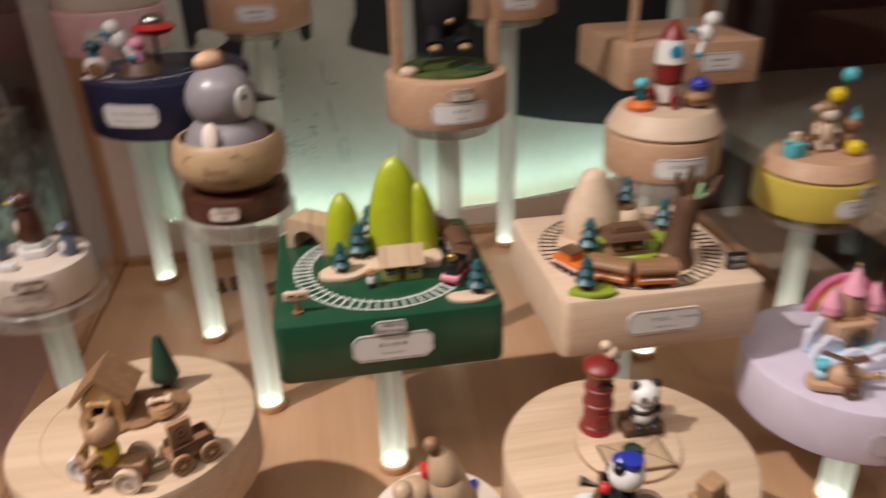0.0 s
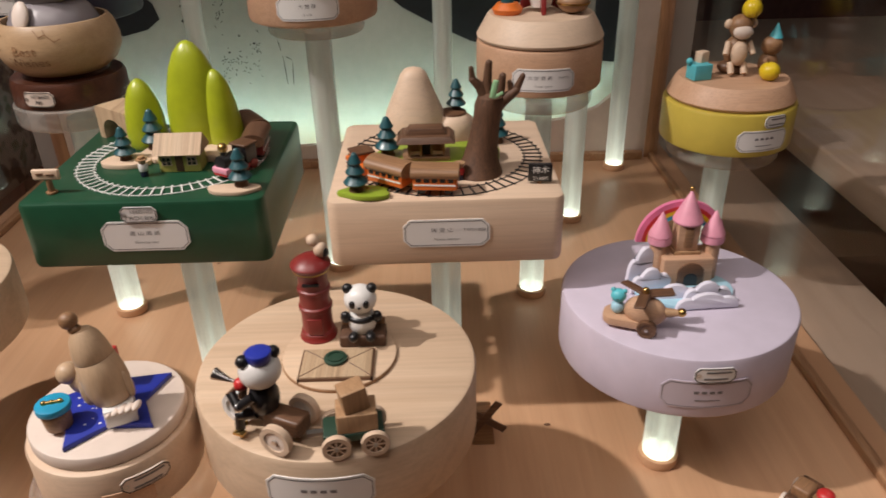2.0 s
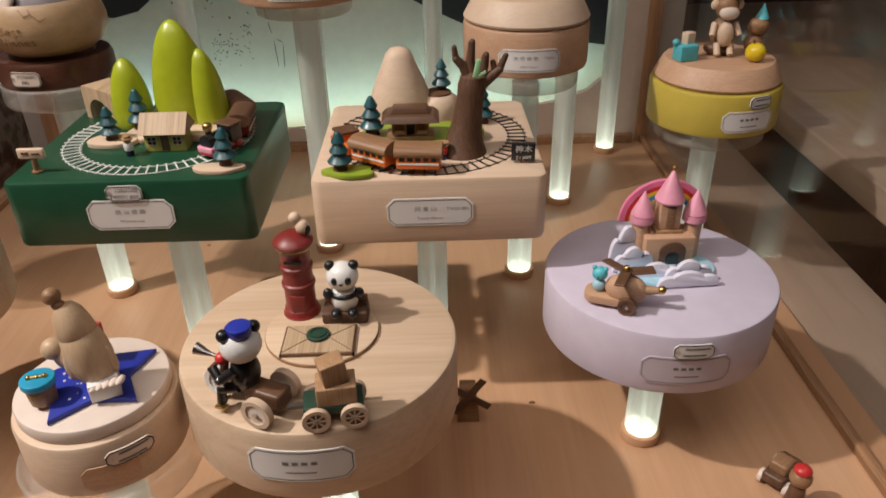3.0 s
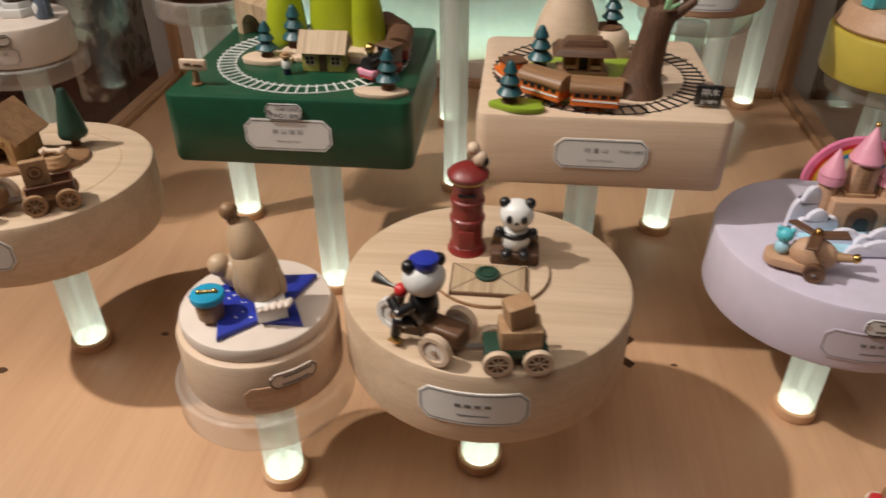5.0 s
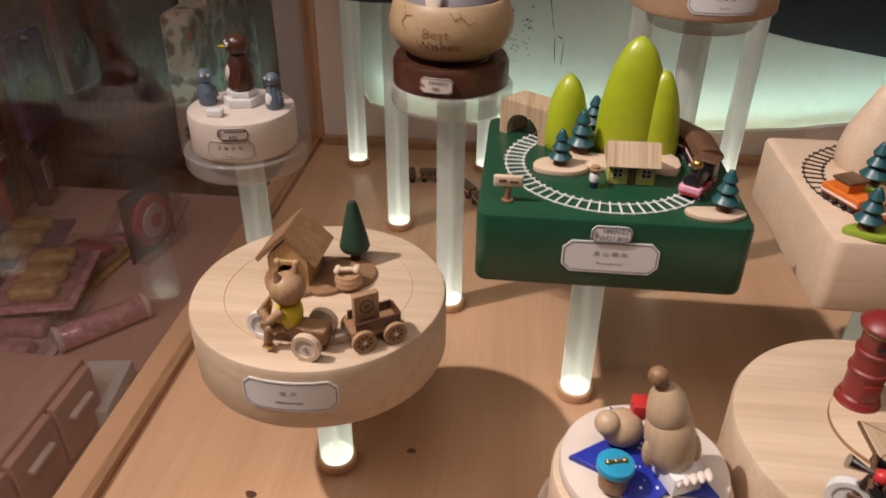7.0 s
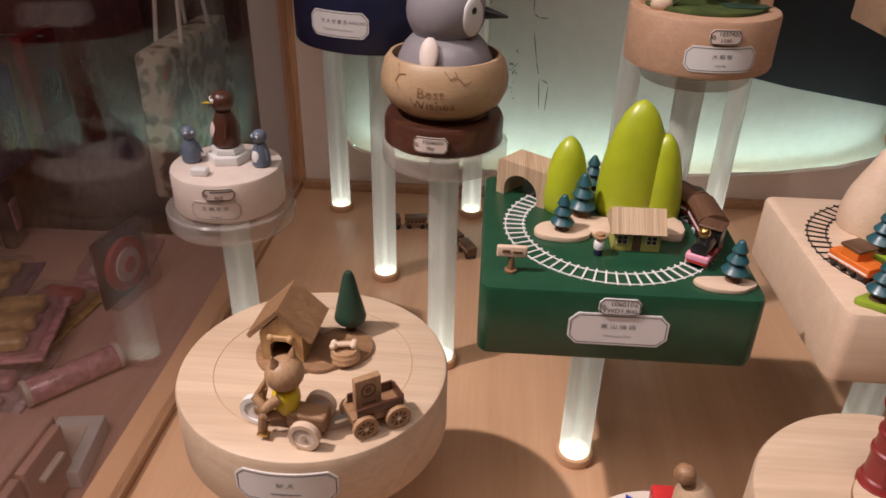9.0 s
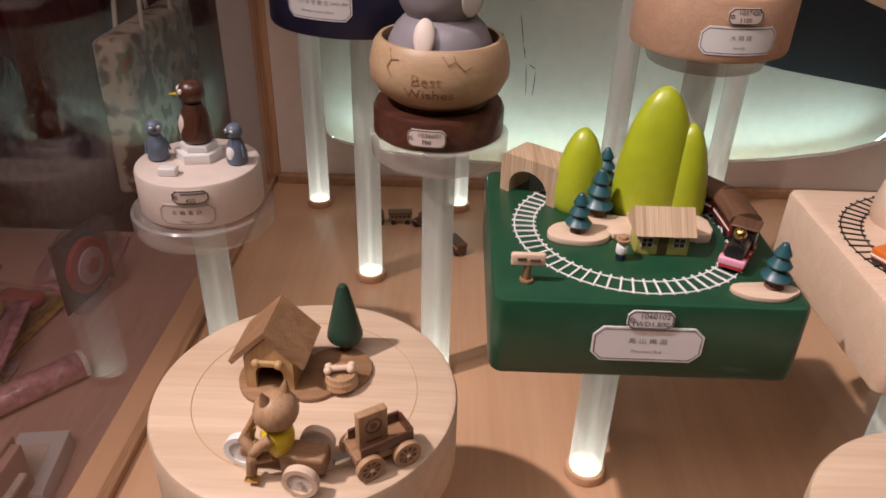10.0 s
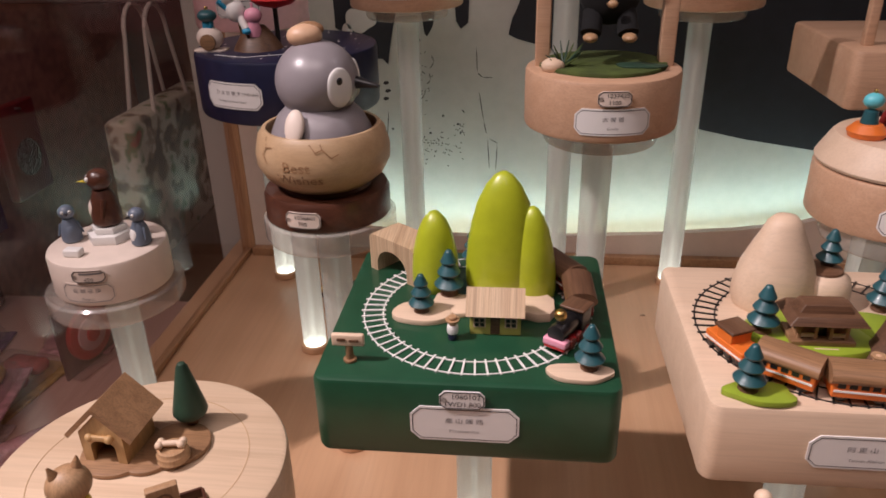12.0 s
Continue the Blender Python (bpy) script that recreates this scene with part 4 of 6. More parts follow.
def rider(label, at, head, ear, suit, cap, wood_body, dog=False):
    """A toy figure on a three-wheeled post cycle, heading to -x."""
    b = thing("toy_cycle", label, "toy vehicle", at)
    part("frame", Shape().box((0.012, 0, 0.011), (0.022, 0.012, 0.010), wood_body, 0.0018).box((-0.006, 0, 0.0105), (0.026, 0.006, 0.006), wood_body, 0.0018).rod((-0.017, 0, 0.008), (-0.012, 0, 0.026), 0.0022, wood_body), b, "dark wooden cycle frame")
    wheel("wheel", b, Matrix.Translation((-0.018, 0, 0.0095)) @ AX, 0.0092, 0.0042, WHITE, PAPER)
    for k in (-1, 1):
        wheel("wheel", b, Matrix.Translation((0.014, k * 0.0125, 0.0088)) @ AX, 0.0085, 0.004, PALE, CREAM)
        part("pedal", Shape().rod((-0.010, k * 0.004, 0.006), (-0.010, k * 0.010, 0.004), 0.0009, GOLD).box((-0.010, k * 0.011, 0.004), (0.006, 0.004, 0.0012), GOLD), b)
    part("handlebar", Shape().rod((-0.013, -0.011, 0.027), (-0.013, 0.011, 0.027), 0.0013, wood_body), b)
    if not dog:
        part("horn", Shape().rod((-0.010, -0.004, 0.030), (-0.016, -0.005, 0.032), 0.001, STEEL).ball((-0.010, -0.004, 0.030), 0.0036, BRIGHTRED, None, 16).rod((-0.015, -0.005, 0.0315), (-0.024, -0.006, 0.034), 0.001, STEEL, None, 14, 0.0034), b, "red bulb horn with steel trumpet")
    f = Shape()
    m = pose(0, 0, 0, 0, 0, -90)
    f.ball((0, 0, 0.022), (0.0085, 0.0075, 0.011), suit, m)
    hm = Matrix.Translation((0, 0, 0)) @ pose(0, 0, 0, 0, 0, -125)
    bear_head(f, (0, 0.001, 0.0385 if dog else 0.0398), 0.0105 if dog else 0.0106, head, ear, hm, None if dog else BLACK, dog)
    for k in (-1, 1):
        f.rod((k * 0.008, 0, 0.028), (k * 0.0115, -0.007, 0.022), 0.0026, suit if not dog else head, m).rod((k * 0.0115, -0.007, 0.022), (k * 0.009, -0.013, 0.027), 0.0024, suit if not dog else head, m)
        f.rod((k * 0.006, -0.001, 0.016), (k * 0.0085, -0.010, 0.014), 0.003, suit if not dog else wood_body, m).rod((k * 0.0085, -0.010, 0.014), (k * 0.009, -0.011, 0.005), 0.0026, suit if not dog else wood_body, m)
        f.ball((k * 0.0115, -0.007, 0.022), 0.0028, STEEL if not dog else head, m, 10)
    if cap:
        f.cyl((0, 0.0035, 0.0468), 0.0056, 0.0060, cap, 0.0010, 24, hm, top=0.0064).cyl((0, -0.002, 0.0468), 0.0062, 0.0012, cap, 0.0003, 24, hm)
    part("rider", f, b, "plain toy figure riding the cycle")
    return b


def cart(label, at, bed, load):
    c = thing("toy_cart", label, "toy vehicle", at)
    part("bed", Shape().box((0, 0, 0.0105), (0.030, 0.015, 0.005), bed, 0.0008).box((-0.018, 0, 0.010), (0.010, 0.003, 0.002), STEEL), c)
    for sx in (-0.009, 0.010):
        for k in (-1, 1):
            wheel("wheel", c, Matrix.Translation((sx, k * 0.0095, 0.0072)) @ AX, 0.007, 0.003, PALE if bed is PINE else TAN, WALNUT, 4)
    if bed is not PINE:
        part("side_board", Shape().box((0.001, -0.0072, 0.0155), (0.027, 0.0016, 0.006), MAHOGANY, 0.0004).box((0.001, 0.0072, 0.0155), (0.027, 0.0016, 0.006), MAHOGANY, 0.0004).box((0.0145, 0, 0.0155), (0.0016, 0.013, 0.006), MAHOGANY, 0.0004), c, "dark red-brown side boards")
        up = part("plaque", Shape().box((-0.004, -0.001, 0.0235), (0.0150, 0.0045, 0.021), load, 0.0007), c, "upright wooden plaque with a burnt round emblem")
        part("emblem", Shape().ring(0.0044, 0.0034, 0, 0.0003, WALNUT, 24, Matrix.Translation((-0.004, -0.0033, 0.0262)) @ AX).cyl((0, 0, 0), 0.0018, 0.0003, WALNUT, 0, 16, Matrix.Translation((-0.004, -0.0033, 0.0262)) @ AX), up)
        part("text_bar", Shape().box((-0.004, -0.0034, 0.0178), (0.008, 0.0003, 0.0012), WALNUT), up)
        return c
    part("parcel", Shape().box((0.002, 0, 0.0185), (0.020, 0.0145, 0.011), load, 0.0008), c)
    part("parcel", Shape().box((0.001, 0, 0.0305), (0.013, 0.011, 0.013), load, 0.0008, turn=(0, -8, 14)), c)
    return c


# panda post office
PX, PY, PZ = 0.1715, 0.3435, 0.1075
panda = disc("large round maple music box with red postbox and panda figure", PX, PY, PZ, 0.0812, 0.0475, MAPLE)
T = 0.0475
go = wrap(0.0812, 0, 0.026, -0.03)
name_label(panda, go, 0.056, 0.0215, "", "")
part("round_plate", Shape().cyl((0.001, 0.004, T), 0.0338, 0.0018, TEAK, 0.0002, 60).cyl((0.001, 0.004, T + 0.0018), 0.0334, 0.0006, MAPLE, 0.0002, 60), panda, "thin round turning plate with a burnt edge")
env = part("envelope", Shape().box((0.001, -0.0085, T + 0.0035), (0.040, 0.026, 0.0032), OAK, 0.0004), panda, "wooden letter with green seal")
for a, b in (((-0.019, 0.004), (0.001, -0.011)), ((0.021, 0.004), (0.001, -0.011)), ((-0.019, -0.021), (-0.006, -0.009)), ((0.021, -0.021), (0.008, -0.009))):
    part("fold_line", Shape().rod((a[0], a[1], T + 0.0051), (b[0], b[1], T + 0.0051), 0.0003, WALNUT, None, 6), env)
for a, b in (((-0.0195, -0.0218), (0.0215, -0.0218)), ((-0.0195, 0.0048), (-0.0195, -0.0218)), ((0.0215, 0.0048), (0.0215, -0.0218))):
    part("edge", Shape().box(((a[0] + b[0]) / 2, (a[1] + b[1]) / 2, T + 0.0028), (abs(a[0] - b[0]) + 0.0012, abs(a[1] - b[1]) + 0.0012, 0.0026), WALNUT), env)
part("seal", Shape().cyl((0, -0.006, T + 0.005), 0.0068, 0.002, PINE, 0.0006, 32).ring(0.0048, 0.0040, T + 0.0069, T + 0.0076, PINE, 32, Matrix.Translation((0, -0.006, 0))), env, "dark green wax seal")
mb = part("postbox", Shape().lathe([(0.0112, 0), (0.0114, 0.003), (0.0104, 0.0042), (0.0102, 0.0065), (0.0092, 0.0075), (0.0091, 0.0205), (0.0101, 0.0212), (0.0101, 0.0232), (0.0091, 0.0240), (0.0089, 0.0320), (0.0098, 0.0326), (0.0098, 0.0343), (0.0088, 0.0350), (0.0087, 0.0440), (0.0098, 0.0455), (0.0116, 0.0475), (0.0119, 0.0490), (0.0110, 0.0502), (0.006, 0.0535), (0, 0.0548)], RED, (-0.0135, 0.024, T), 36, squash=(1, 1, 1.07)), panda, "red cylindrical toy postbox")
part("slot", Shape().box((-0.0135, 0.024 - 0.0091, T + 0.0425), (0.010, 0.0018, 0.0012), BLACK), mb)
part("band", Shape().ring(0.0108, 0.0094, T + 0.0488, T + 0.0496, GOLD, 36, Matrix.Translation((-0.0135, 0.024, 0))), mb)
part("door", Shape().box((-0.0135, 0.024 - 0.0092, T + 0.0135), (0.009, 0.0012, 0.011), RED, 0.0004), mb)
part("bird", Shape().ball((-0.007, 0.024, T + 0.0612), (0.0042, 0.004, 0.0048), PALE, None, 16).ball((-0.011, 0.025, T + 0.0668), 0.0036, PALE, None, 16).ball((-0.0045, 0.0225, T + 0.0602), (0.0025, 0.002, 0.003), BLACK, None, 12), mb, "small pale bird on the postbox")
part("log_seat", Shape().box((0.0145, 0.016, T + 0.0062), (0.0275, 0.0150, 0.0078), BARK, 0.0014).box((0.0145, 0.0225, T + 0.0115), (0.026, 0.002, 0.006), TEAK, 0.0004), panda, "dark rough wooden log seat")
f = Shape()
f.ball((0.0145, 0.016, T + 0.0170), (0.0084, 0.0078, 0.0095), WHITE).ball((0.0145, 0.016, T + 0.0203), (0.0087, 0.0080, 0.0034), BLACK)
bear_head(f, (0.0145, 0.015, T + 0.0328), 0.0096, WHITE, BLACK, None, BLACK)
for k in (-1, 1):
    f.ball((0.0145 + k * 0.0093, 0.013, T + 0.0215), (0.0030, 0.0028, 0.0038), BLACK, None, 14)
    f.ball((0.0145 + k * 0.005, 0.008, T + 0.0105), (0.003, 0.004, 0.003), BLACK, None, 14)
part("panda_figure", f, panda, "small round black and white toy panda")
rider("toy panda in blue cap on a wooden cycle", place((PX - 0.029, PY - 0.057, PZ + T), -25), WHITE, BLACK, BLACK, BLUE, WALNUT)
cart("green toy trailer with two wooden parcels", place((PX + 0.016, PY - 0.0685, PZ + T), 8), PINE, TAN)

# dog house
DX, DY, DZ = -0.1505, 0.432, 0.116
dog = disc("large round maple music box with brown dog house and cone tree", DX, DY, DZ, 0.0815, 0.0445, MAPLE)
T = 0.0445
go = wrap(0.0815, 0, 0.026, 0.02)
name_label(dog, go, 0.056, 0.0215, "\u67f4\u72ac", "")
part("round_groove", Shape().ring(0.0598, 0.0592, T, T + 0.0002, GROOVE, 80), dog)
gx, gy = -0.012, 0.009
part("ground_plate", Shape().prism(blob(gx - 0.003, gy - 0.001, 0.023, 0.022, 2, 26, 0.06), T, T + 0.003, TEAK, 0.0006).prism(blob(gx + 0.027, gy + 0.006, 0.018, 0.020, 4, 26, 0.05), T, T + 0.0031, TEAK, 0.0006).prism(blob(gx + 0.014, gy - 0.006, 0.016, 0.013, 6, 26, 0.05), T, T + 0.0029, TEAK, 0.0006), dog, "brown shaped ground plate")


def dog_house(parent):
    m = Matrix.Translation((gx - 0.005, gy + 0.003, T + 0.003)) @ pose(0, 0, 0, 0, 0, -4)
    front = [(-0.013, 0), (-0.0075, 0)] + [(-0.0075 * math.cos(radians(a)), 0.0095 + 0.0055 * math.sin(radians(a))) for a in range(0, 181, 15)] + [(0.0075, 0), (0.013, 0), (0.013, 0.020), (0.0, 0.033), (-0.013, 0.020)]
    h = part("dog_house", Shape().prism(front, 0.0125, 0.0155, HOUSETAN, 0, m @ pose(0, 0, 0, 90, 0, 0)).box((-0.0115, 0, 0.010), (0.003, 0.025, 0.020), HOUSETAN, 0, m).box((0.0115, 0, 0.010), (0.003, 0.025, 0.020), HOUSETAN, 0, m).box((0, 0.0125, 0.012), (0.026, 0.003, 0.024), HOUSETAN, 0, m), parent, "tan wooden dog house with arched opening")
    roof = [(0, 0.0385), (0.0205, 0.0185), (0.0187, 0.0162), (0, 0.0347)]
    for k in (-1, 1):
        part("roof_board", Shape().prism([(k * u, v) for u, v in roof], -0.0170, 0.0175, TEAK, 0, m @ AX), h, "brown roof board")
    part("bone_sign", Shape().box((0, -0.0165, 0.0175), (0.012, 0.0022, 0.0035), HOUSETAN, 0.0008, m).ball((-0.006, -0.0165, 0.0175), 0.0026, HOUSETAN, m, 10).ball((0.006, -0.0165, 0.0175), 0.0026, HOUSETAN, m, 10), h)


dog_house(dog)
tr = part("cone_tree", Shape().lathe([(0.004, 0), (0.0092, 0.001), (0.0102, 0.003), (0.0098, 0.006), (0.0035, 0.034), (0.0022, 0.0365), (0, 0.0375)], PINE, (0.0165, 0.034, T + 0.009), 30), dog, "dark green cone-shaped toy tree")
part("trunk", Shape().cyl((0.0165, 0.034, T + 0.003), 0.0035, 0.007, WALNUT, 0, 16), tr)
bw = part("food_bowl", Shape().lathe([(0.0085, 0), (0.0095, 0.001), (0.0088, 0.0025), (0.0090, 0.0045), (0.0082, 0.0055), (0.0080, 0.0075), (0.0066, 0.0078), (0.0060, 0.006), (0, 0.006)], TAN, (0.0185, 0.003, T + 0.003), 30), dog, "tan ringed food bowl")
part("bone", Shape().rod((0.012, 0.003, T + 0.0125), (0.024, 0.005, T + 0.0125), 0.0018, PALE).ball((0.012, 0.0015, T + 0.0125), 0.0024, PALE, None, 10).ball((0.012, 0.0045, T + 0.0125), 0.0024, PALE, None, 10).ball((0.024, 0.0035, T + 0.0125), 0.0024, PALE, None, 10).ball((0.024, 0.0065, T + 0.0125), 0.0024, PALE, None, 10), bw)
r = rider("tan toy dog in a yellow shirt on a wooden cycle", place((DX - 0.001, DY - 0.056, DZ + T), -8), TAN, TEAK, LEMON, None, TEAK, True)
cart("brown toy trailer with upright wooden plaque", place((DX + 0.044, DY - 0.047, DZ + T), 32), TEAK, TAN)

# cloud castle
CX, CY, CZ = 0.404, 0.442, 0.0855
cas = disc("large round lilac music box with pink toy castle on clouds", CX, CY, CZ, 0.0823, 0.0475, LILAC, 0.003)
T = 0.0475
go = wrap(0.0823, 0, 0.0205, -0.02)
name_label(cas, go, 0.060, 0.0215, "", "", "", LILACTAG)
price_tag(cas, go, 0.002, 0.0165, "", "")


def cloud(parent, x, y, z, w, h, d, mat, name="cloud", turn=0, tilt=0):
    pts = [(-w / 2, 0)]
    for cx, r in ((-0.30, 0.24), (0.0, 0.42), (0.32, 0.26)):
        for a in range(160, 10, -20):
            pts.append((w * (cx + 0.9 * r * math.cos(radians(a)) * 0.8), h * (0.25 + 1.75 * r * math.sin(radians(a)))))
    pts.append((w / 2, 0))
    return part(name, Shape().prism(pts, -d / 2, d / 2, mat, 0.0008, Matrix.Translation((x, y, z)) @ pose(0, 0, 0, 90 + tilt, 0, turn)), parent)


def castle(parent):
    x, y = 0.0065, 0.014
    part("sky_plate", Shape().prism(blob(x - 0.004, y - 0.013, 0.034, 0.027, 7, 32, 0.1), T, T + 0.003, PALEBLUE, 0.0006), parent, "pale blue wavy plate")
    k = part("castle", Shape().box((x, y, T + 0.0130), (0.036, 0.022, 0.022), BEECH, 0.001), parent, "bare wooden toy castle with pink roofs")
    for sx, h, r in ((-0.0190, 0.0350, 0.0062), (0.0190, 0.0350, 0.0062)):
        part("tower", Shape().cyl((x + sx, y + 0.002, T + 0.002), r, h, BEECH, 0.0004, 24).ring(r + 0.0022, r - 0.001, T + h - 0.003, T + h + 0.002, PINK, 24, Matrix.Translation((x + sx, y + 0.002, 0))), k)
        part("tower_roof", Shape().lathe([(r + 0.0018, 0), (r + 0.0021, 0.0012), (0.0006, 0.0182), (0, 0.0187)], PINK, (x + sx, y + 0.002, T + h + 0.0022), 28), k, "pink cone roof")
    part("keep", Shape().box((x, y + 0.004, T + 0.0355), (0.0155, 0.014, 0.024), BEECH, 0.0008).box((x, y + 0.004, T + 0.0250), (0.0190, 0.017, 0.003), TAN, 0.0005), k)
    part("keep_window", Shape().box((x, y - 0.0038, T + 0.0370), (0.006, 0.001, 0.015), TEAK, 0.0003), k)
    part("keep_roof", Shape().lathe([(0.0102, 0), (0.0107, 0.0014), (0.0008, 0.0232), (0, 0.0238)], PINK, (x, y + 0.004, T + 0.0472), 32).ball((x, y + 0.004, T + 0.0722), 0.0017, GOLD, None, 12), k, "pink cone roof with brass tip")
    gate = [(-0.0095, 0)] + [(-0.0095 * math.cos(radians(a)), 0.0098 + 0.0078 * math.sin(radians(a))) for a in range(0, 181, 15)] + [(0.0095, 0)]
    part("gate", Shape().prism(gate, 0, 0.0018, WALNUT, 0.0003, Matrix.Translation((x + 0.002, y - 0.0105, T + 0.0035)) @ AX).prism([(u * 0.5, v * 0.55) for u, v in gate], 0.0018, 0.0022, BLACK, 0, Matrix.Translation((x + 0.002, y - 0.0105, T + 0.0035)) @ AX), k, "dark carved arched gate")
    arc = Shape()
    for r0, r1, mt in ((0.0285, 0.0325, ROSEPINK), (0.0255, 0.0285, BRIGHTRED), (0.0225, 0.0255, LEMON), (0.0195, 0.0225, SKY)):
        pts = [(r1 * math.cos(radians(a)), r1 * math.sin(radians(a))) for a in range(0, 181, 9)] + [(r0 * math.cos(radians(a)), r0 * math.sin(radians(a))) for a in range(180, -1, -9)]
        arc.prism(pts, 0, 0.0035, mt, 0, Matrix.Translation((x, y + 0.0165, T + 0.026)) @ AX)
    part("rainbow", arc, k, "pink-edged painted rainbow arch")
    cloud(parent, x - 0.013, y - 0.027, T + 0.001, 0.036, 0.013, 0.004, CLOUDY)
    cloud(parent, x + 0.006, y - 0.038, T + 0.001, 0.044, 0.012, 0.004, CLOUDY, turn=3)
    cloud(parent, x - 0.029, y - 0.002, T + 0.001, 0.028, 0.030, 0.004, CLOUDY, turn=14)
    cloud(parent, x - 0.027, y - 0.014, T + 0.001, 0.030, 0.019, 0.004, CLOUDY, turn=8)
    cloud(parent, x + 0.008, y - 0.031, T + 0.001, 0.034, 0.017, 0.004, CLOUDY, turn=3)


ROSEPINK = paint("rose_paint", (0.75, 0.20, 0.36), 0.42)
castle(cas)


def flyer(at):
    b = thing("toy_helicopter", "bare wooden toy helicopter with brown rotor and blue figure", "toy vehicle", at)
    part("body", Shape().ball((0.004, 0, 0.013), (0.014, 0.0095, 0.0105), BEECH).prism(rounded(0.034, 0.019, 0.008), 0.003, 0.0085, BEECH, 0.0008, Matrix.Translation((-0.006, 0, 0))), b, "rounded bare wooden body")
    part("tail", Shape().rod((0.014, 0, 0.014), (0.026, 0, 0.016), 0.0035, TAN, None, 12, 0.0022).ball((0.027, 0, 0.0165), 0.003, GOLD, None, 12), b)
    for k in (-1, 1):
        wheel("wheel", b, Matrix.Translation((0.007, k * 0.011, 0.0062)) @ AX, 0.0062, 0.004, WALNUT, WALNUT)
    rot = Shape().rod((0.003, 0, 0.022), (0.003, 0, 0.027), 0.0015, GOLD).ball((0.003, 0, 0.0285), 0.0025, GOLD, None, 12)
    part("mast", rot, b, "brass mast")
    for i in range(3):
        part("blade", Shape().box((0.010, 0, 0), (0.018, 0.0075, 0.0016), WALNUT, 0.0006), b, "brown rotor blade", Matrix.Translation((0.003, 0, 0.0262)) @ pose(0, 0, 0, 8, 0, 25 + 120 * i))
    f = Shape()
    f.ball((-0.014, 0, 0.013), (0.0045, 0.0045, 0.005), PALEBLUE, None, 16)
    bear_head(f, (-0.014, 0, 0.0215), 0.0052, SKYTEAL, SKYTEAL, None)
    part("figure", f, b, "tiny light-blue toy figure")


SKYTEAL = paint("turquoise_paint", (0.10, 0.48, 0.55), 0.4)
flyer(place((CX - 0.040, CY - 0.042, CZ + T), -22))

# seal on a blue star
SEALWOOD = wood("seal_wood", (0.57, 0.40, 0.255), (0.49, 0.335, 0.205), "z", 9, 0.40, 0.08)
SX, SY, SZ = 0.043, 0.322, 0.094
sea = disc("small round pale-wood music box with toy seals on a blue star", SX, SY, SZ + 0.0052, 0.0455, 0.0365, PALE, 0.003)
part("turntable", Shape().cyl((0, 0, 0.0365), 0.0420, 0.009, CREAM, 0.0018, 60), sea, "pale turning top plate")
T = 0.0455
part("star", Shape().prism([(0.038 * (1 if i % 2 == 0 else 0.56) * math.cos(radians(90 + 36 * i + 22)), 0.038 * (1 if i % 2 == 0 else 0.56) * math.sin(radians(90 + 36 * i + 22))) for i in range(10)], T, T + 0.0032, BLUE, 0.0005), sea, "blue painted wooden star")
rng = random.Random(3)
for _ in range(16):
    a, q = rng.uniform(0, 6.283), rng.uniform(0.006, 0.021)
    part("star_dot", Shape().cyl((q * math.cos(a), q * math.sin(a), T + 0.0032), rng.choice((0.0005, 0.0008)), 0.0002, WHITE, 0, 8), sea)
dr = part("drum", Shape().cyl((-0.018, -0.019, T + 0.003), 0.0068, 0.0115, TEAK, 0.0005, 28, top=0.0078).cyl((-0.018, -0.019, T + 0.0145), 0.0090, 0.0042, SKY, 0.0008, 32), sea, "brown tub with a sky-blue lid")
part("bone", Shape().rod((-0.022, -0.020, T + 0.0192), (-0.014, -0.018, T + 0.0192), 0.0010, GOLD).ball((-0.022, -0.020, T + 0.0192), 0.0016, GOLD, None, 10).ball((-0.018, -0.019, T + 0.0192), 0.0014, GOLD, None, 10).ball((-0.014, -0.018, T + 0.0192), 0.0016, GOLD, None, 10), dr, "small golden fish")
part("pedestal", Shape().box((0.013, -0.012, T + 0.0085), (0.016, 0.018, 0.011), WHITE, 0.0006, turn=(0, 0, 24)), sea, "white pedestal block")
f = Shape()
m = Matrix.Translation((0.011, -0.009, T + 0.0085)) @ pose(0, 0, 0, -4, -12, 0)
f.lathe([(0.002, 0), (0.0072, 0.0012), (0.0105, 0.006), (0.0120, 0.014), (0.0118, 0.022), (0.0104, 0.0305), (0.0098, 0.0312), (0.0102, 0.0320), (0.0094, 0.038), (0.0080, 0.044), (0.0050, 0.0485), (0, 0.0500)], SEALWOOD, (0, 0, 0), 32, m)
f.ball((-0.002, -0.001, 0.0500), (0.0034, 0.0034, 0.0030), TEAK, m, 14).ball((-0.003, -0.001, 0.0555), 0.0048, TEAK, m, 18)
f.ball((-0.0118, -0.004, 0.012), (0.0040, 0.0026, 0.0090), SEALWOOD, m @ pose(0, 0, 0, 0, 8, 0), 14).ball((0.0112, -0.001, 0.012), (0.0028, 0.0026, 0.0085), SEALWOOD, m, 14)
for k in range(5):
    f.ball((0.001 + k * 0.0036, -0.0115 + 0.0006 * k, 0.0022), (0.0022, 0.0046, 0.0018), CREAM, m, 10)
part("seal_figure", f, sea, "smooth tan two-part turned seal with a brown ball")
part("small_seal_figure", Shape().ball((-0.012, 0.010, T + 0.013), (0.011, 0.010, 0.010), SEALWOOD).ball((-0.020, 0.006, T + 0.019), 0.0065, SEALWOOD).box((-0.002, 0.016, T + 0.022), (0.011, 0.010, 0.009), BRIGHTRED, 0.0008), sea, "small tan toy seal beside a red block")
go = wrap(0.0465, 0, 0.018, 0.55)
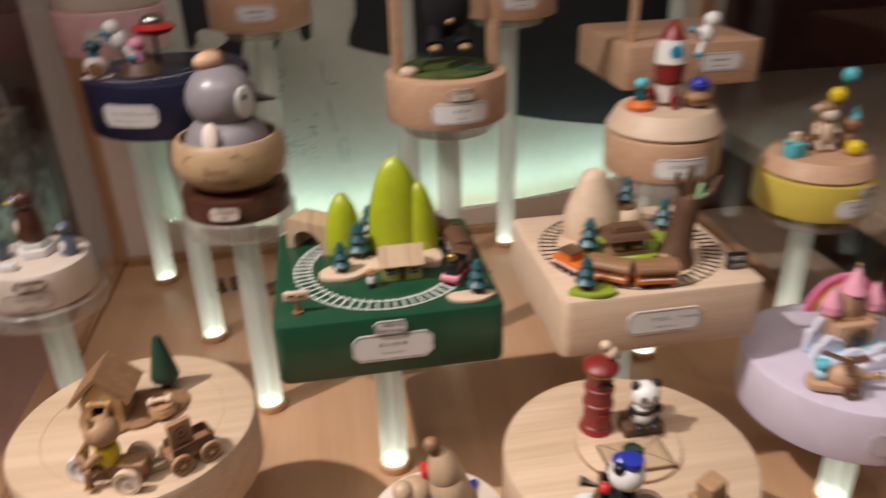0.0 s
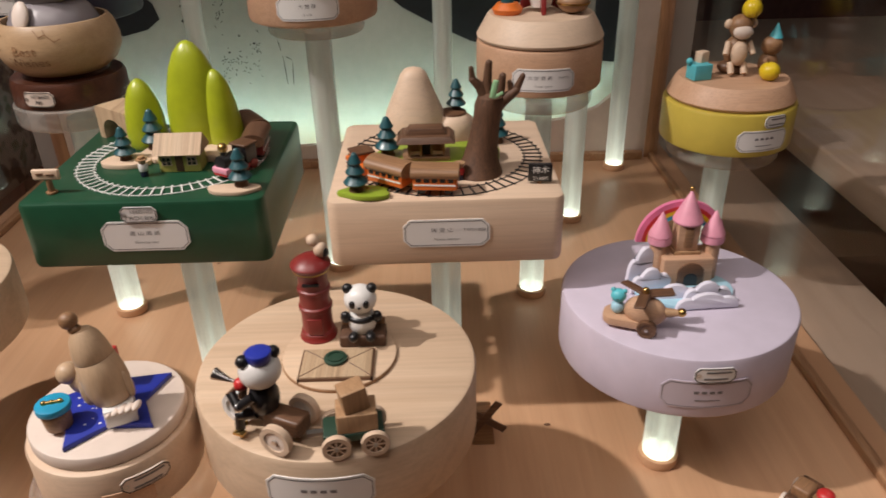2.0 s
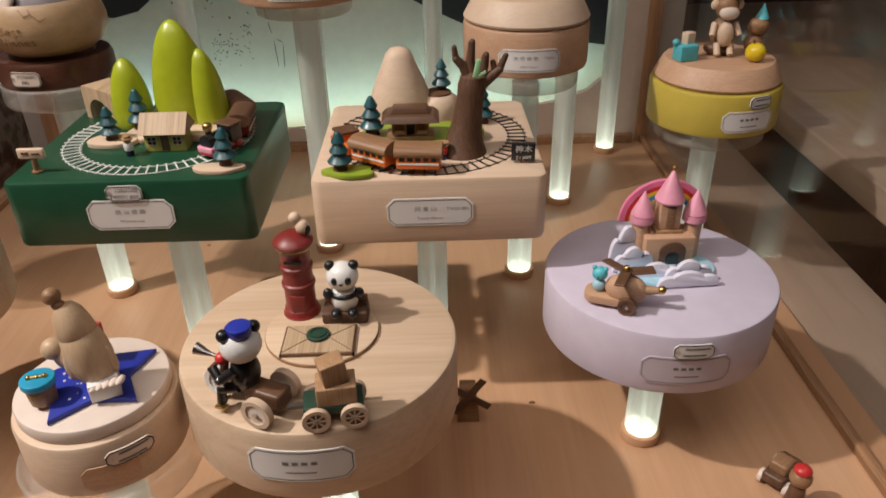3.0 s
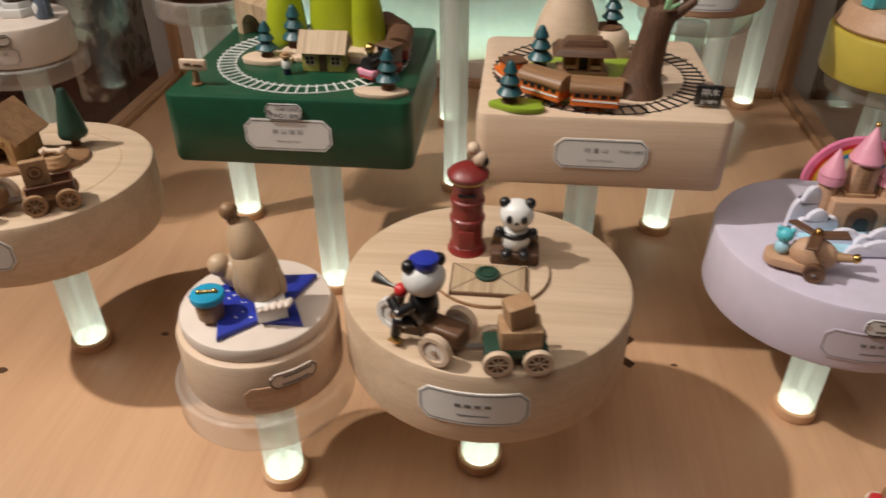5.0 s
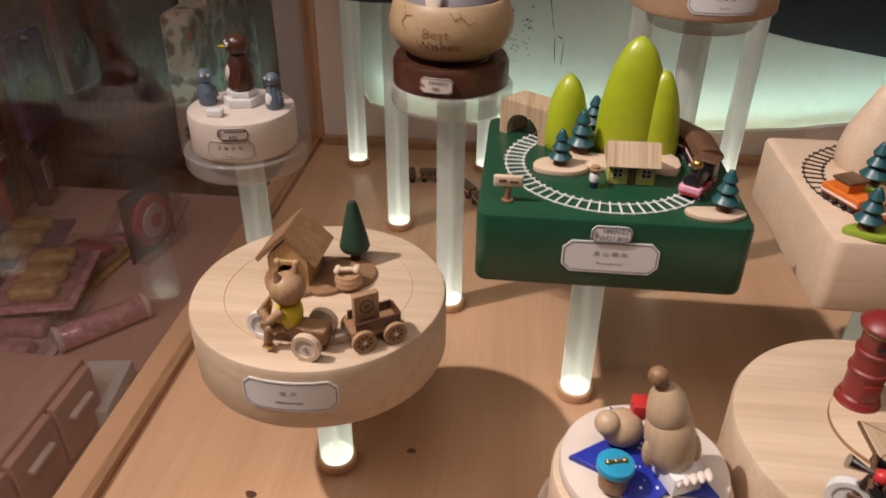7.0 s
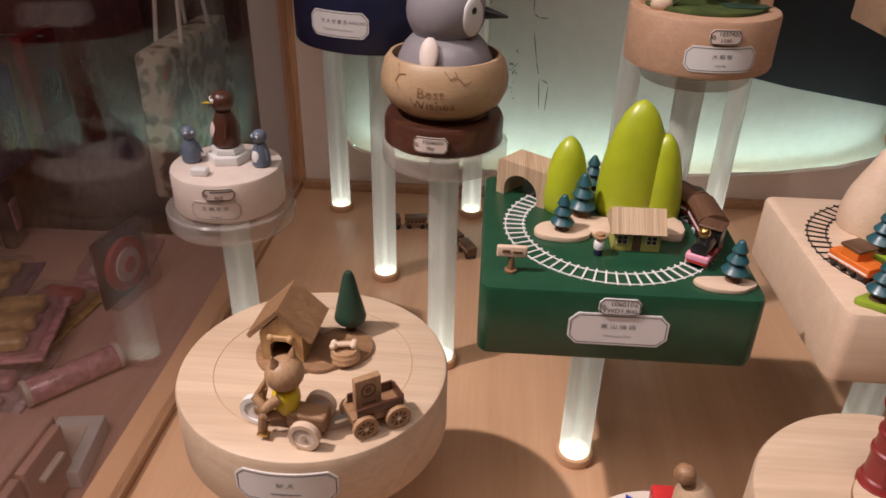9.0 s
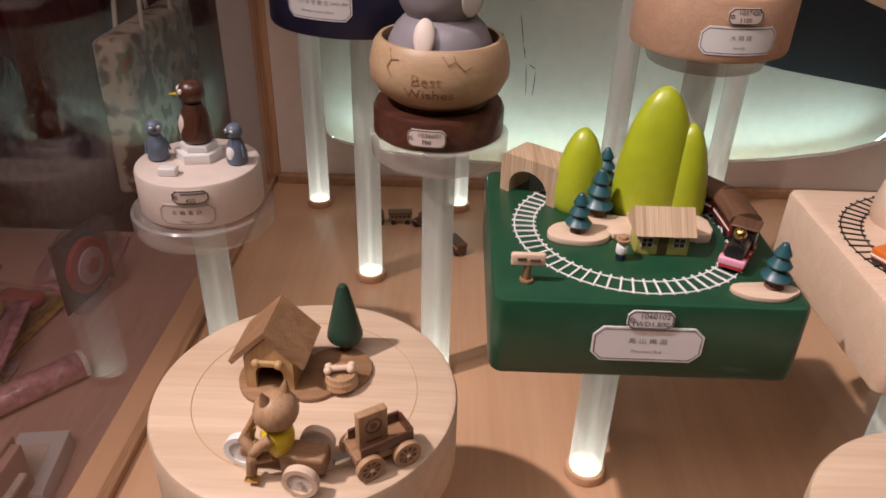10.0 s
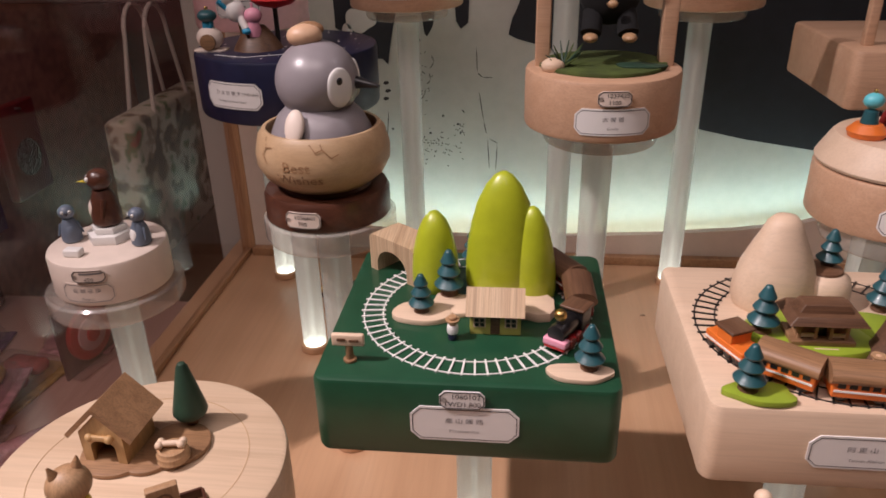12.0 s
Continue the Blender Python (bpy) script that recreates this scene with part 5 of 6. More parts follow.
part("label", plate_shape(wrap(0.0465, 0, 0.0145, 0.42), 0.030, 0.016, 0.004, BEECH), sea, "engraved wooden label")
price_tag(sea, go, 0.006, 0.008, "", "", 0.026, 0.010, CREAM)

# penguins
EX, EY, EZ = -0.262, 0.621, 0.1735
pen = disc("small round cream music box with turned penguin figures", EX, EY, EZ, 0.0445, 0.034, CREAM, 0.003)
T = 0.034
go = wrap(0.0445, 0, 0.012, 0.08)
name_label(pen, go, 0.040, 0.0165, "\u4f01\u9d5d\u5bb6\u65cf", "Penguin", "", CREAMTAG)
price_tag(pen, go, 0.004, 0.0145, "", "450", 0.024, 0.010, CREAMTAG)
part("ice_step", Shape().prism([(0.0175 * math.cos(radians(60 * i + 10)), 0.0165 * math.sin(radians(60 * i + 10)) + 0.006) for i in range(6)], T, T + 0.007, WHITE, 0.0006).prism([(0.0135 * math.cos(radians(60 * i + 10)), 0.0125 * math.sin(radians(60 * i + 10)) + 0.007) for i in range(6)], T + 0.007, T + 0.012, WHITE, 0.0006), pen, "white stepped ice block")
part("ice_block", Shape().box((-0.012, -0.026, T + 0.003), (0.013, 0.008, 0.006), WHITE, 0.0012), pen)


def penguin(x, y, z, h, body, belly, name, label, turn, beak):
    s = Shape()
    m = Matrix.Translation((x, y, z)) @ pose(0, 0, 0, 0, 0, turn)
    s.lathe([(0.20 * h, 0), (0.245 * h, 0.05 * h), (0.25 * h, 0.25 * h), (0.20 * h, 0.48 * h), (0.13 * h, 0.62 * h), (0.0, 0.66 * h)], body, (0, 0, 0), 26, m)
    s.ball((0, 0, 0.80 * h), (0.20 * h, 0.20 * h, 0.19 * h), body, m)
    s.ball((0, -0.10 * h, 0.27 * h), (0.165 * h, 0.165 * h, 0.25 * h), belly, m)
    s.rod((0, -0.18 * h, 0.79 * h), (0, -0.34 * h, 0.80 * h), 0.035 * h, beak, m, 10, 0.006 * h)
    for k in (-1, 1):
        s.ball((k * 0.085 * h, -0.165 * h, 0.84 * h), 0.045 * h, WHITE, m, 10).ball((k * 0.09 * h, -0.20 * h, 0.84 * h), 0.022 * h, BLACK, m, 8)
        s.rod((k * 0.19 * h, 0.02 * h, 0.50 * h), (k * 0.29 * h, -0.05 * h, 0.20 * h), 0.045 * h, body, m, 10, 0.02 * h)
    return part(name, s, pen, label)


penguin(0.0, 0.008, T + 0.012, 0.046, MAHOGANY, CREAM, "penguin_figure", "dark brown turned penguin with yellow beak", -65, LEMON)
penguin(-0.028, 0.0, T, 0.0305, SLATE, SLATE, "penguin_figure", "small blue-grey turned penguin", 30, BLACK)
penguin(0.030, -0.002, T, 0.0305, SLATE, WHITE, "penguin_figure", "small blue-grey turned penguin", -30, BLACK)

# grey penguin in an eggshell bowl
WX, WY, WZ = -0.0875, 0.6435, 0.229
egg = thing("music_box", "grey turned penguin in wooden eggshell bowl on dark foot", "music box", (WX, WY, WZ), "music boxes")
part("foot", Shape().lathe([(0.046, 0), (0.0475, 0.001), (0.0475, 0.018), (0.0455, 0.022), (0.034, 0.0225), (0.032, 0.026), (0.0, 0.026)], MAHOGANY, (0, 0, 0), 56), egg, "dark walnut round foot")
sh = part("bowl", Shape().lathe([(0.024, 0.023), (0.034, 0.0255), (0.044, 0.033), (0.0493, 0.043), (0.0495, 0.052), (0.0465, 0.064), (0.043, 0.0685), (0.0405, 0.0685), (0.043, 0.062), (0.044, 0.052), (0.0, 0.046)], BOWL, (0, 0, 0), 64), egg, "round wooden eggshell bowl with painted cracks")


def on_bowl(u, v, d):
    z = 0.046 + v
    prof = ((0.024, 0.023), (0.034, 0.0255), (0.044, 0.033), (0.0493, 0.043), (0.0495, 0.052), (0.0465, 0.064), (0.043, 0.0685))
    r = 0.043
    for (r0, z0), (r1, z1) in zip(prof, prof[1:]):
        if z0 <= z <= z1:
            r = r0 + (r1 - r0) * (z - z0) / (z1 - z0)
    a = -0.18 + u / 0.0494
    return Vector((math.sin(a) * (r + d), -math.cos(a) * (r + d), z))


part("lettering", words_shape(on_bowl, "Best", 0.0105, 0.001, 0.0042, 0.0004, TEAK, 1.15), sh)
part("lettering", words_shape(on_bowl, "Wishes", 0.0100, 0.003, -0.0050, 0.0005, TEAK, 1.15), sh)
for pts in ([(-0.030, 0.021), (-0.026, 0.015), (-0.029, 0.010), (-0.024, 0.005)], [(-0.026, 0.015), (-0.020, 0.016)], [(0.012, 0.020), (0.016, 0.015), (0.021, 0.017), (0.027, 0.011), (0.032, 0.013)], [(0.021, 0.017), (0.020, 0.020)]):
    part("crack_line", line_shape(on_bowl, pts, 0.0008, 0.0007, TEAK, False), sh)
f = Shape()
f.lathe([(0.037, 0.046), (0.0385, 0.056), (0.036, 0.066), (0.031, 0.076), (0.024, 0.083), (0.0, 0.086)], GREY, (0, 0, 0), 48)
f.ball((0, 0, 0.1000), (0.0298, 0.0298, 0.0285), GREY, None, 40)
hm = pose(0, 0, 0, 0, 0, 84)
for k in (-1, 1):
    side = Matrix.Translation((0, 0, 0.0985)) @ hm @ pose(0, 0, 0, 0, 0, k * 36)
    f.ball((0, -0.0275, 0.0005), (0.0105, 0.0030, 0.0138), PAPER, side, 28)
    f.ball((k * 0.0015, -0.0303, 0.0055), (0.0025, 0.0009, 0.0026), BLACK, side, 16)
    f.ball((0, 0, 0), (0.0036, 0.0072, 0.0125), CREAM, hm @ Matrix.Translation((k * 0.0350, 0.006, 0.0750)) @ pose(0, 0, 0, 0, k * -26, 0), 22)
f.rod((0, -0.0275, 0.0995), (0, -0.0465, 0.0970), 0.0050, BLACK, hm, 16, 0.0008)
f.ball((-0.006, 0.0, 0.1310), (0.0125, 0.0100, 0.0082), SKIN, pose(0, 0, 0, 0, 0, 10), 24)
f.ball((-0.004, 0.006, 0.1345), (0.0105, 0.006, 0.0055), TEAK, None, 18)
part("penguin_figure", f, egg, "smooth grey turned penguin with a wooden cap")
price_tag(egg, wrap(0.0477, 0, 0.011, -0.14), 0.0, 0.0, "1036601", "780", 0.026, 0.0125, CREAM)

# navy space box
NX, NY, NZ = -0.160, 0.808, 0.2695
nav = disc("large round navy music box with painted stars and toy space figures", NX, NY, NZ, 0.0835, 0.055, NAVY, 0.003)
T = 0.055
go = wrap(0.0835, 0, 0.026, -0.34)
name_label(nav, go, 0.058, 0.0225, "\u5916\u592a\u7a7a\u6176\u751f", "Birthday in Outer Space", "TWD1,800")
rng = random.Random(9)
for _ in range(46):
    a, q = rng.uniform(0, 6.283), 0.078 * math.sqrt(rng.random())
    part("star_dot", Shape().cyl((q * math.cos(a), q * math.sin(a), T), rng.choice((0.0004, 0.0006, 0.001)), 0.0003, WHITE, 0, 8), nav)
for p, q in (((-0.05, -0.05), (-0.02, -0.062)), ((-0.02, -0.062), (0.01, -0.05)), ((0.03, -0.03), (0.06, -0.02)), ((0.01, -0.05), (0.03, -0.03))):
    part("star_line", Shape().rod((*p, T + 0.0001), (*q, T + 0.0001), 0.0003, WHITE, None, 6), nav)
part("alien_buggy", Shape().prism(rounded(0.030, 0.018, 0.006), T, T + 0.0015, CREAM, 0.0003, Matrix.Translation((-0.060, -0.030, 0))).ball((-0.060, -0.030, T + 0.011), (0.012, 0.009, 0.010), CREAM).cyl((0, 0, 0), 0.007, 0.003, TEAK, 0.0004, 22, Matrix.Translation((-0.059, -0.037, T + 0.0085)) @ AX).box((-0.060, -0.030, T + 0.0225), (0.008, 0.007, 0.006), SKY, 0.0005).ball((-0.060, -0.030, T + 0.030), (0.0085, 0.008, 0.0055), TEAL).ball((-0.060, -0.030, T + 0.0365), 0.0018, GOLD, None, 10), nav, "small white toy buggy with teal head")
part("moon_hill", Shape().lathe([(0.022, 0), (0.020, 0.004), (0.013, 0.014), (0.008, 0.020), (0, 0.022)], WALNUT, (-0.020, -0.020, T), 26), nav, "dark brown moon hill")
part("snail_figure", Shape().lathe([(0.005, 0), (0.006, 0.006), (0.0045, 0.013), (0, 0.016)], PINK, (-0.018, -0.030, T + 0.012), 20).ball((-0.018, -0.030, T + 0.030), (0.0078, 0.0070, 0.0068), PINK).rod((-0.018, -0.030, T + 0.035), (-0.018, -0.030, T + 0.041), 0.0012, PINK), nav, "pink turned toy figure")
part("saucer", Shape().lathe([(0.004, 0), (0.016, 0.003), (0.022, 0.008), (0.016, 0.0115), (0.0, 0.013)], BRIGHTRED, (-0.004, -0.010, T + 0.034), 34).ball((-0.004, -0.010, T + 0.047), (0.0115, 0.0115, 0.009), STEEL).rod((-0.004, -0.010, T), (-0.004, -0.010, T + 0.036), 0.0022, BLACK), nav, "red toy flying saucer on a black pole")
part("astronaut_figure", Shape().ball((-0.034, -0.028, T + 0.034), (0.0085, 0.008, 0.010), WHITE).ball((-0.039, -0.028, T + 0.046), 0.008, WHITE).rod((-0.030, -0.030, T + 0.030), (-0.024, -0.034, T + 0.019), 0.0035, WHITE).ball((-0.0235, -0.0345, T + 0.0175), (0.0045, 0.0045, 0.003), SKY, None, 14).rod((-0.040, -0.030, T + 0.036), (-0.047, -0.033, T + 0.043), 0.0028, SKY).rod((-0.034, -0.024, T + 0.030), (-0.034, -0.018, T + 0.004), 0.0012, GOLD), nav, "white toy astronaut with blue boots")
rose = thing("music_box", "round pale pink music box with cream top", "music box", (-0.243, 0.958, 0.32), "music boxes")
part("base", Shape().cyl((0, 0, 0), 0.062, 0.050, ROSE, 0.003, 60), rose)
part("upper", Shape().cyl((0, 0, 0.050), 0.059, 0.030, CREAM, 0.003, 60), rose)
name_label(rose, wrap(0.062, 0, 0.024, 0.1), 0.046, 0.018)
for k in range(6):
    a = radians(60 * k)
    part("figure", Shape().ball((0.036 * math.cos(a), 0.036 * math.sin(a), 0.088), (0.010, 0.010, 0.011), (WHITE, PINK, BRIGHTRED)[k % 3]).ball((0.036 * math.cos(a), 0.036 * math.sin(a), 0.103), 0.008, (ROSE, WHITE, CREAM)[k % 3]), rose, "small plain toy figure")

# gorilla swing
FELT = paint("black_felt", (0.0035, 0.0035, 0.004), 0.95, 0.2)
OX, OY, OZ = 0.121, 0.721, 0.2775
gor = disc("round beech music box with mossy top and two upright posts", OX, OY, OZ, 0.0605, 0.046, BEECH, 0.0035)
T = 0.046
go = wrap(0.0605, 0, 0.017, 0.06)
name_label(gor, go, 0.056, 0.020, "\u5927\u7329\u7329", "Gorilla")
price_tag(gor, go, 0.0, 0.0175, "1037420", "1100", 0.024, 0.0115, CREAM)
part("moss", Shape().prism(blob(0, 0, 0.050, 0.045, 6, 40, 0.03), T - 0.001, T + 0.003, MOSS, 0.001), gor, "dark green mossy ground")
part("pond", Shape().prism(blob(0.026, -0.018, 0.018, 0.010, 9, 24, 0.2), T + 0.003, T + 0.0042, PINE, 0.0003), gor, "dark pond patch")
for k in (-1, 1):
    part("post", Shape().box((k * 0.0475, 0.002, T + 0.075), (0.0115, 0.0115, 0.155), BEECH, 0.0012), gor, "square wooden post")
part("crossbar", Shape().box((0, 0.002, T + 0.156), (0.115, 0.0125, 0.0125), BEECH, 0.0012), gor)
part("rock", Shape().ball((-0.040, -0.022, T + 0.004), (0.009, 0.007, 0.006), PALE), gor)
tuft = Shape()
rng = random.Random(5)
for _ in range(16):
    a = rng.uniform(0, 6.28)
    tuft.rod((-0.032, -0.020, T + 0.003), (-0.032 + 0.014 * math.cos(a), -0.020 + 0.009 * math.sin(a), T + rng.uniform(0.008, 0.022)), 0.0014, MOSS if rng.random() < 0.5 else PINE, None, 6, 0.0003)
part("grass_tuft", tuft, gor, "small green plastic grass tuft")
f = Shape()
f.ball((0.002, 0.004, T + 0.058), (0.024, 0.018, 0.028), FELT).ball((0.002, -0.004, T + 0.098), (0.018, 0.016, 0.018), FELT).ball((0.002, -0.018, T + 0.093), (0.010, 0.006, 0.009), TEAK)
for k in (-1, 1):
    f.rod((0.002 + k * 0.018, 0, T + 0.074), (0.002 + k * 0.036, 0, T + 0.125), 0.0065, FELT).rod((0.002 + k * 0.012, 0, T + 0.040), (0.002 + k * 0.014, -0.010, T + 0.026), 0.008, FELT)
    f.ball((0.002 + k * 0.0145, -0.015, T + 0.0235), (0.0056, 0.0080, 0.0036), TAN)
f.ball((0.002, -0.017, T + 0.048), (0.004, 0.003, 0.003), TAN)
part("gorilla_figure", f, gor, "plain black toy gorilla hanging between the posts")

# rocket box
RX, RY, RZ = 0.329, 0.662, 0.2255
roc = disc("round beech music box with domed lid and toy rocket", RX, RY, RZ, 0.0565, 0.040, BEECH, 0.003)
part("lid", Shape().lathe([(0.0535, 0), (0.0555, 0.0008), (0.0565, 0.003), (0.0550, 0.006), (0.0475, 0.0195), (0.0455, 0.0215), (0, 0.022)], PALE, (0, 0, 0.0405), 60), roc, "pale bevelled wooden lid")
T = 0.0625
name_label(roc, wrap(0.0565, 0, 0.016, -0.06), 0.054, 0.0195, "\u592a\u7a7a\u5947\u822a", "Outer Space", "TWD1,")
rk = part("rocket", Shape().lathe([(0.0085, 0), (0.0120, 0.010), (0.0135, 0.020)], WHITE, (0, 0, T + 0.004), 30).lathe([(0.0125, 0), (0.0142, 0.010), (0.0148, 0.018)], RED, (0, 0, T + 0.024), 30).lathe([(0.0148, 0), (0.0140, 0.013), (0.0120, 0.022)], WHITE, (0, 0, T + 0.042), 30).lathe([(0.0120, 0), (0.0080, 0.009), (0.0035, 0.015), (0, 0.017)], RED, (0, 0, T + 0.064), 30), roc, "white and dark red toy rocket")
for i in range(3):
    part("fin", Shape().prism([(0.009, 0), (0.020, -0.004), (0.018, 0.008), (0.011, 0.020)], -0.002, 0.002, RED, 0.0005, Matrix.Translation((0, 0, T + 0.004)) @ pose(0, 0, 0, 0, 0, -90 + 120 * i) @ AX), rk)
part("porthole", Shape().cyl((0, 0, 0), 0.006, 0.002, SKY, 0.0005, 24, Matrix.Translation((-0.002, -0.0128, T + 0.054)) @ AX), rk)
part("band", Shape().ring(0.0140, 0.0125, T + 0.0225, T + 0.0240, GOLD, 30), rk)
part("alien_figure", Shape().lathe([(0.012, 0), (0.0135, 0.004), (0.009, 0.009), (0, 0.010)], ORANGE, (-0.030, -0.006, T), 24).lathe([(0.006, 0), (0.0045, 0.009), (0, 0.011)], TEAL, (-0.030, -0.006, T + 0.009), 20).ball((-0.030, -0.006, T + 0.025), (0.0068, 0.006, 0.0055), SKYTEAL).ball((-0.030, -0.006, T + 0.0315), 0.0016, GOLD, None, 10), roc, "teal toy alien in an orange craft")
part("pod", Shape().ball((0.026, -0.012, T + 0.009), (0.014, 0.013, 0.009), TEAK).ring(0.0145, 0.0125, T + 0.008, T + 0.0095, GOLD, 28, Matrix.Translation((0.026, -0.012, 0))).ball((0.026, -0.012, T + 0.021), (0.009, 0.009, 0.0085), BLUE).cyl((0.026, -0.012, T + 0.021), 0.0112, 0.0014, BLUE, 0.0003, 24), roc, "brown landing pod with blue helmet figure")
part("astronaut_figure", Shape().rod((0.026, -0.012, T + 0.028), (0.030, -0.004, T + 0.058), 0.0009, GOLD).ball((0.031, -0.003, T + 0.067), (0.0075, 0.007, 0.009), WHITE).ball((0.035, -0.004, T + 0.080), 0.0075, WHITE).rod((0.026, -0.004, T + 0.068), (0.016, -0.006, T + 0.072), 0.0028, WHITE).ball((0.0145, -0.006, T + 0.0725), 0.0032, SKY, None, 12).rod((0.029, -0.004, T + 0.061), (0.025, -0.006, T + 0.050), 0.003, WHITE).ball((0.0245, -0.006, T + 0.0485), (0.004, 0.004, 0.003), SKY, None, 12), roc, "white toy astronaut on a wire")

# yellow box
YX, YY, YZ = 0.5125, 0.669, 0.1645
yel = disc("round yellow music box with beech lid and toy animals", YX, YY, YZ, 0.0605, 0.040, YELLOW, 0.003)
part("lid", Shape().lathe([(0.0555, 0), (0.057, 0.0008), (0.058, 0.003), (0.0565, 0.006), (0.051, 0.017), (0.049, 0.019), (0, 0.0195)], BEECH, (0, 0, 0.0405), 60), yel, "bevelled beech lid")
T = 0.060
name_label(yel, wrap(0.0605, 0, 0.016, 0.22), 0.050, 0.0195)
price_tag(yel, wrap(0.0605, 0, 0.016, 0.22), 0.008, 0.0175, "", "", 0.022, 0.011)
f = Shape()
f.ball((0.0, 0.006, T + 0.006), (0.014, 0.010, 0.007), WALNUT)
f.ball((0.0, 0.004, T + 0.021), (0.0105, 0.010, 0.0145), TEAK).ball((0.0, -0.005, T + 0.021), (0.0075, 0.006, 0.0115), PALE).ball((0.0, 0.001, T + 0.044), (0.0105, 0.0100, 0.0105), TEAK).ball((0.0, -0.0065, T + 0.040), (0.009, 0.0055, 0.0062), CREAM)
for k in (-1, 1):
    f.ball((k * 0.0112, 0.001, T + 0.046), (0.004, 0.003, 0.0045), PALE, None, 12).rod((k * 0.0095, 0, T + 0.030), (k * 0.0125, -0.006, T + 0.020), 0.0028, PALE).rod((k * 0.006, -0.003, T + 0.012), (k * 0.006, -0.009, T + 0.003), 0.003, PALE)
part("monkey_figure", f, yel, "brown toy monkey with pale belly")
part("ball", Shape().ball((0.006, -0.003, T + 0.060), 0.0085, LEMON), yel, "yellow ball")
part("balloon", Shape().ball((0.018, 0.0, T + 0.079), 0.008, SKYTEAL).rod((0.015, 0, T + 0.073), (0.012, 0, T + 0.05), 0.0006, GOLD), yel, "turquoise ball on a wire")
part("apple", Shape().ball((0.024, -0.021, T + 0.008), (0.009, 0.009, 0.0085), LEMON).rod((0.022, -0.021, T + 0.015), (0.020, -0.022, T + 0.020), 0.0009, WALNUT), yel, "small yellow apple")
part("bear_figure", Shape().ball((0.031, 0.002, T + 0.010), (0.009, 0.008, 0.010), TEAK).ball((0.032, 0.001, T + 0.026), (0.0095, 0.0085, 0.009), TEAK).lathe([(0.0062, 0), (0.0003, 0.013), (0, 0.0132)], SKYTEAL, (0.034, 0.001, T + 0.033), 20), yel, "brown toy bear in a blue party hat")
part("gift_box", Shape().box((-0.036, -0.010, T + 0.007), (0.018, 0.015, 0.014), SKYTEAL, 0.0008, turn=(0, 0, 14)).box((-0.033, -0.004, T + 0.018), (0.010, 0.008, 0.011), PALE, 0.0008, turn=(0, 0, 30)).ball((-0.046, -0.010, T + 0.016), 0.0032, SKYTEAL, None, 12), yel, "turquoise toy box with wooden block")

# boxes on the higher stands
sq = thing("music_box", "square beech music box on a high stand", "music box", (0.400, 0.826, 0.2805), "music boxes")
square_base(sq, 0.160, 0.155, 0.048, BEECH)
name_label(sq, wrap(0, -0.0775, 0.026, 0.03), 0.05, 0.02)
part("post", Shape().box((-0.062, -0.05, 0.075), (0.008, 0.008, 0.055), BEECH, 0.001), sq)
for x, y, z, lab in ((-0.069, 0.96, 0.3385, "round beech music box on a high clear stand"), (0.247, 0.968, 0.3355, "round beech music box on a high clear stand")):
    hb = disc(lab, x, y, z, 0.0615, 0.045, BEECH, 0.003)
    name_label(hb, wrap(0.0615, 0, 0.022), 0.046, 0.018)


# ---------------------------------------------------------------- loose toys on the case floor
def small_engine_train(at):
    """An engine and four low wagons, standing in a bow on the case floor."""
    t = thing("toy_train", "small dark wooden toy train with a brass engine", "toy train", at, "small floor toys")
    for i, (x, y, turn) in enumerate(((-0.062, 0.036, 16), (-0.030, 0.043, 6), (-0.001, 0.033, -34), (0.021, 0.008, -56), (0.039, -0.021, -62))):
        m = pose(x, y, 0, 0, 0, turn)
        if i == 0:
            c = part("engine", Shape().box((0, 0, 0.0058), (0.026, 0.0115, 0.0032), WALNUT, 0.0005).box((0.0075, 0, 0.0125), (0.010, 0.0115, 0.0105), WALNUT, 0.0006), t, "dark engine with a brass boiler", m)
            part("boiler", Shape().cyl((0, 0, 0), 0.0046, 0.015, GOLD, 0.0006, 20, Matrix.Translation((-0.0125, 0, 0.0112)) @ pose(0, 0, 0, 0, 90, 0)), c)
            part("chimney", Shape().cyl((-0.009, 0, 0.015), 0.0014, 0.0045, WALNUT, 0, 12), c)
        elif i == 2:
            c = part("flat_wagon", Shape().box((0, 0, 0.0058), (0.030, 0.0115, 0.0032), WALNUT, 0.0005), t, "", m)
            part("barrel", Shape().cyl((-0.002, 0, 0.0074), 0.0052, 0.011, WALNUT, 0.0010, 20), c)
        else:
            c = part("carriage", Shape().box((0, 0, 0.0088), (0.0275, 0.0115, 0.0092), TEAK if i == 1 else WALNUT, 0.0006).box((0, 0, 0.0145), (0.0290, 0.0128, 0.0026), WALNUT, 0.0008), t, "", m)
            for k in (-1, 1):
                for j in range(5):
                    part("window", Shape().box((-0.0096 + j * 0.0048, k * 0.0058, 0.0106), (0.0030, 0.0004, 0.0032), BLACK if i == 1 else PALE), c)
        for k in (-1, 1):
            for j in (-1, 1):
                part("wheel", Shape().cyl((0, 0, -0.0012), 0.0032, 0.0024, BLACK, 0, 14, Matrix.Translation((j * 0.0085, k * 0.0052, 0.0032)) @ AX), c)


small_engine_train(place((-0.108, 0.872, 0)))


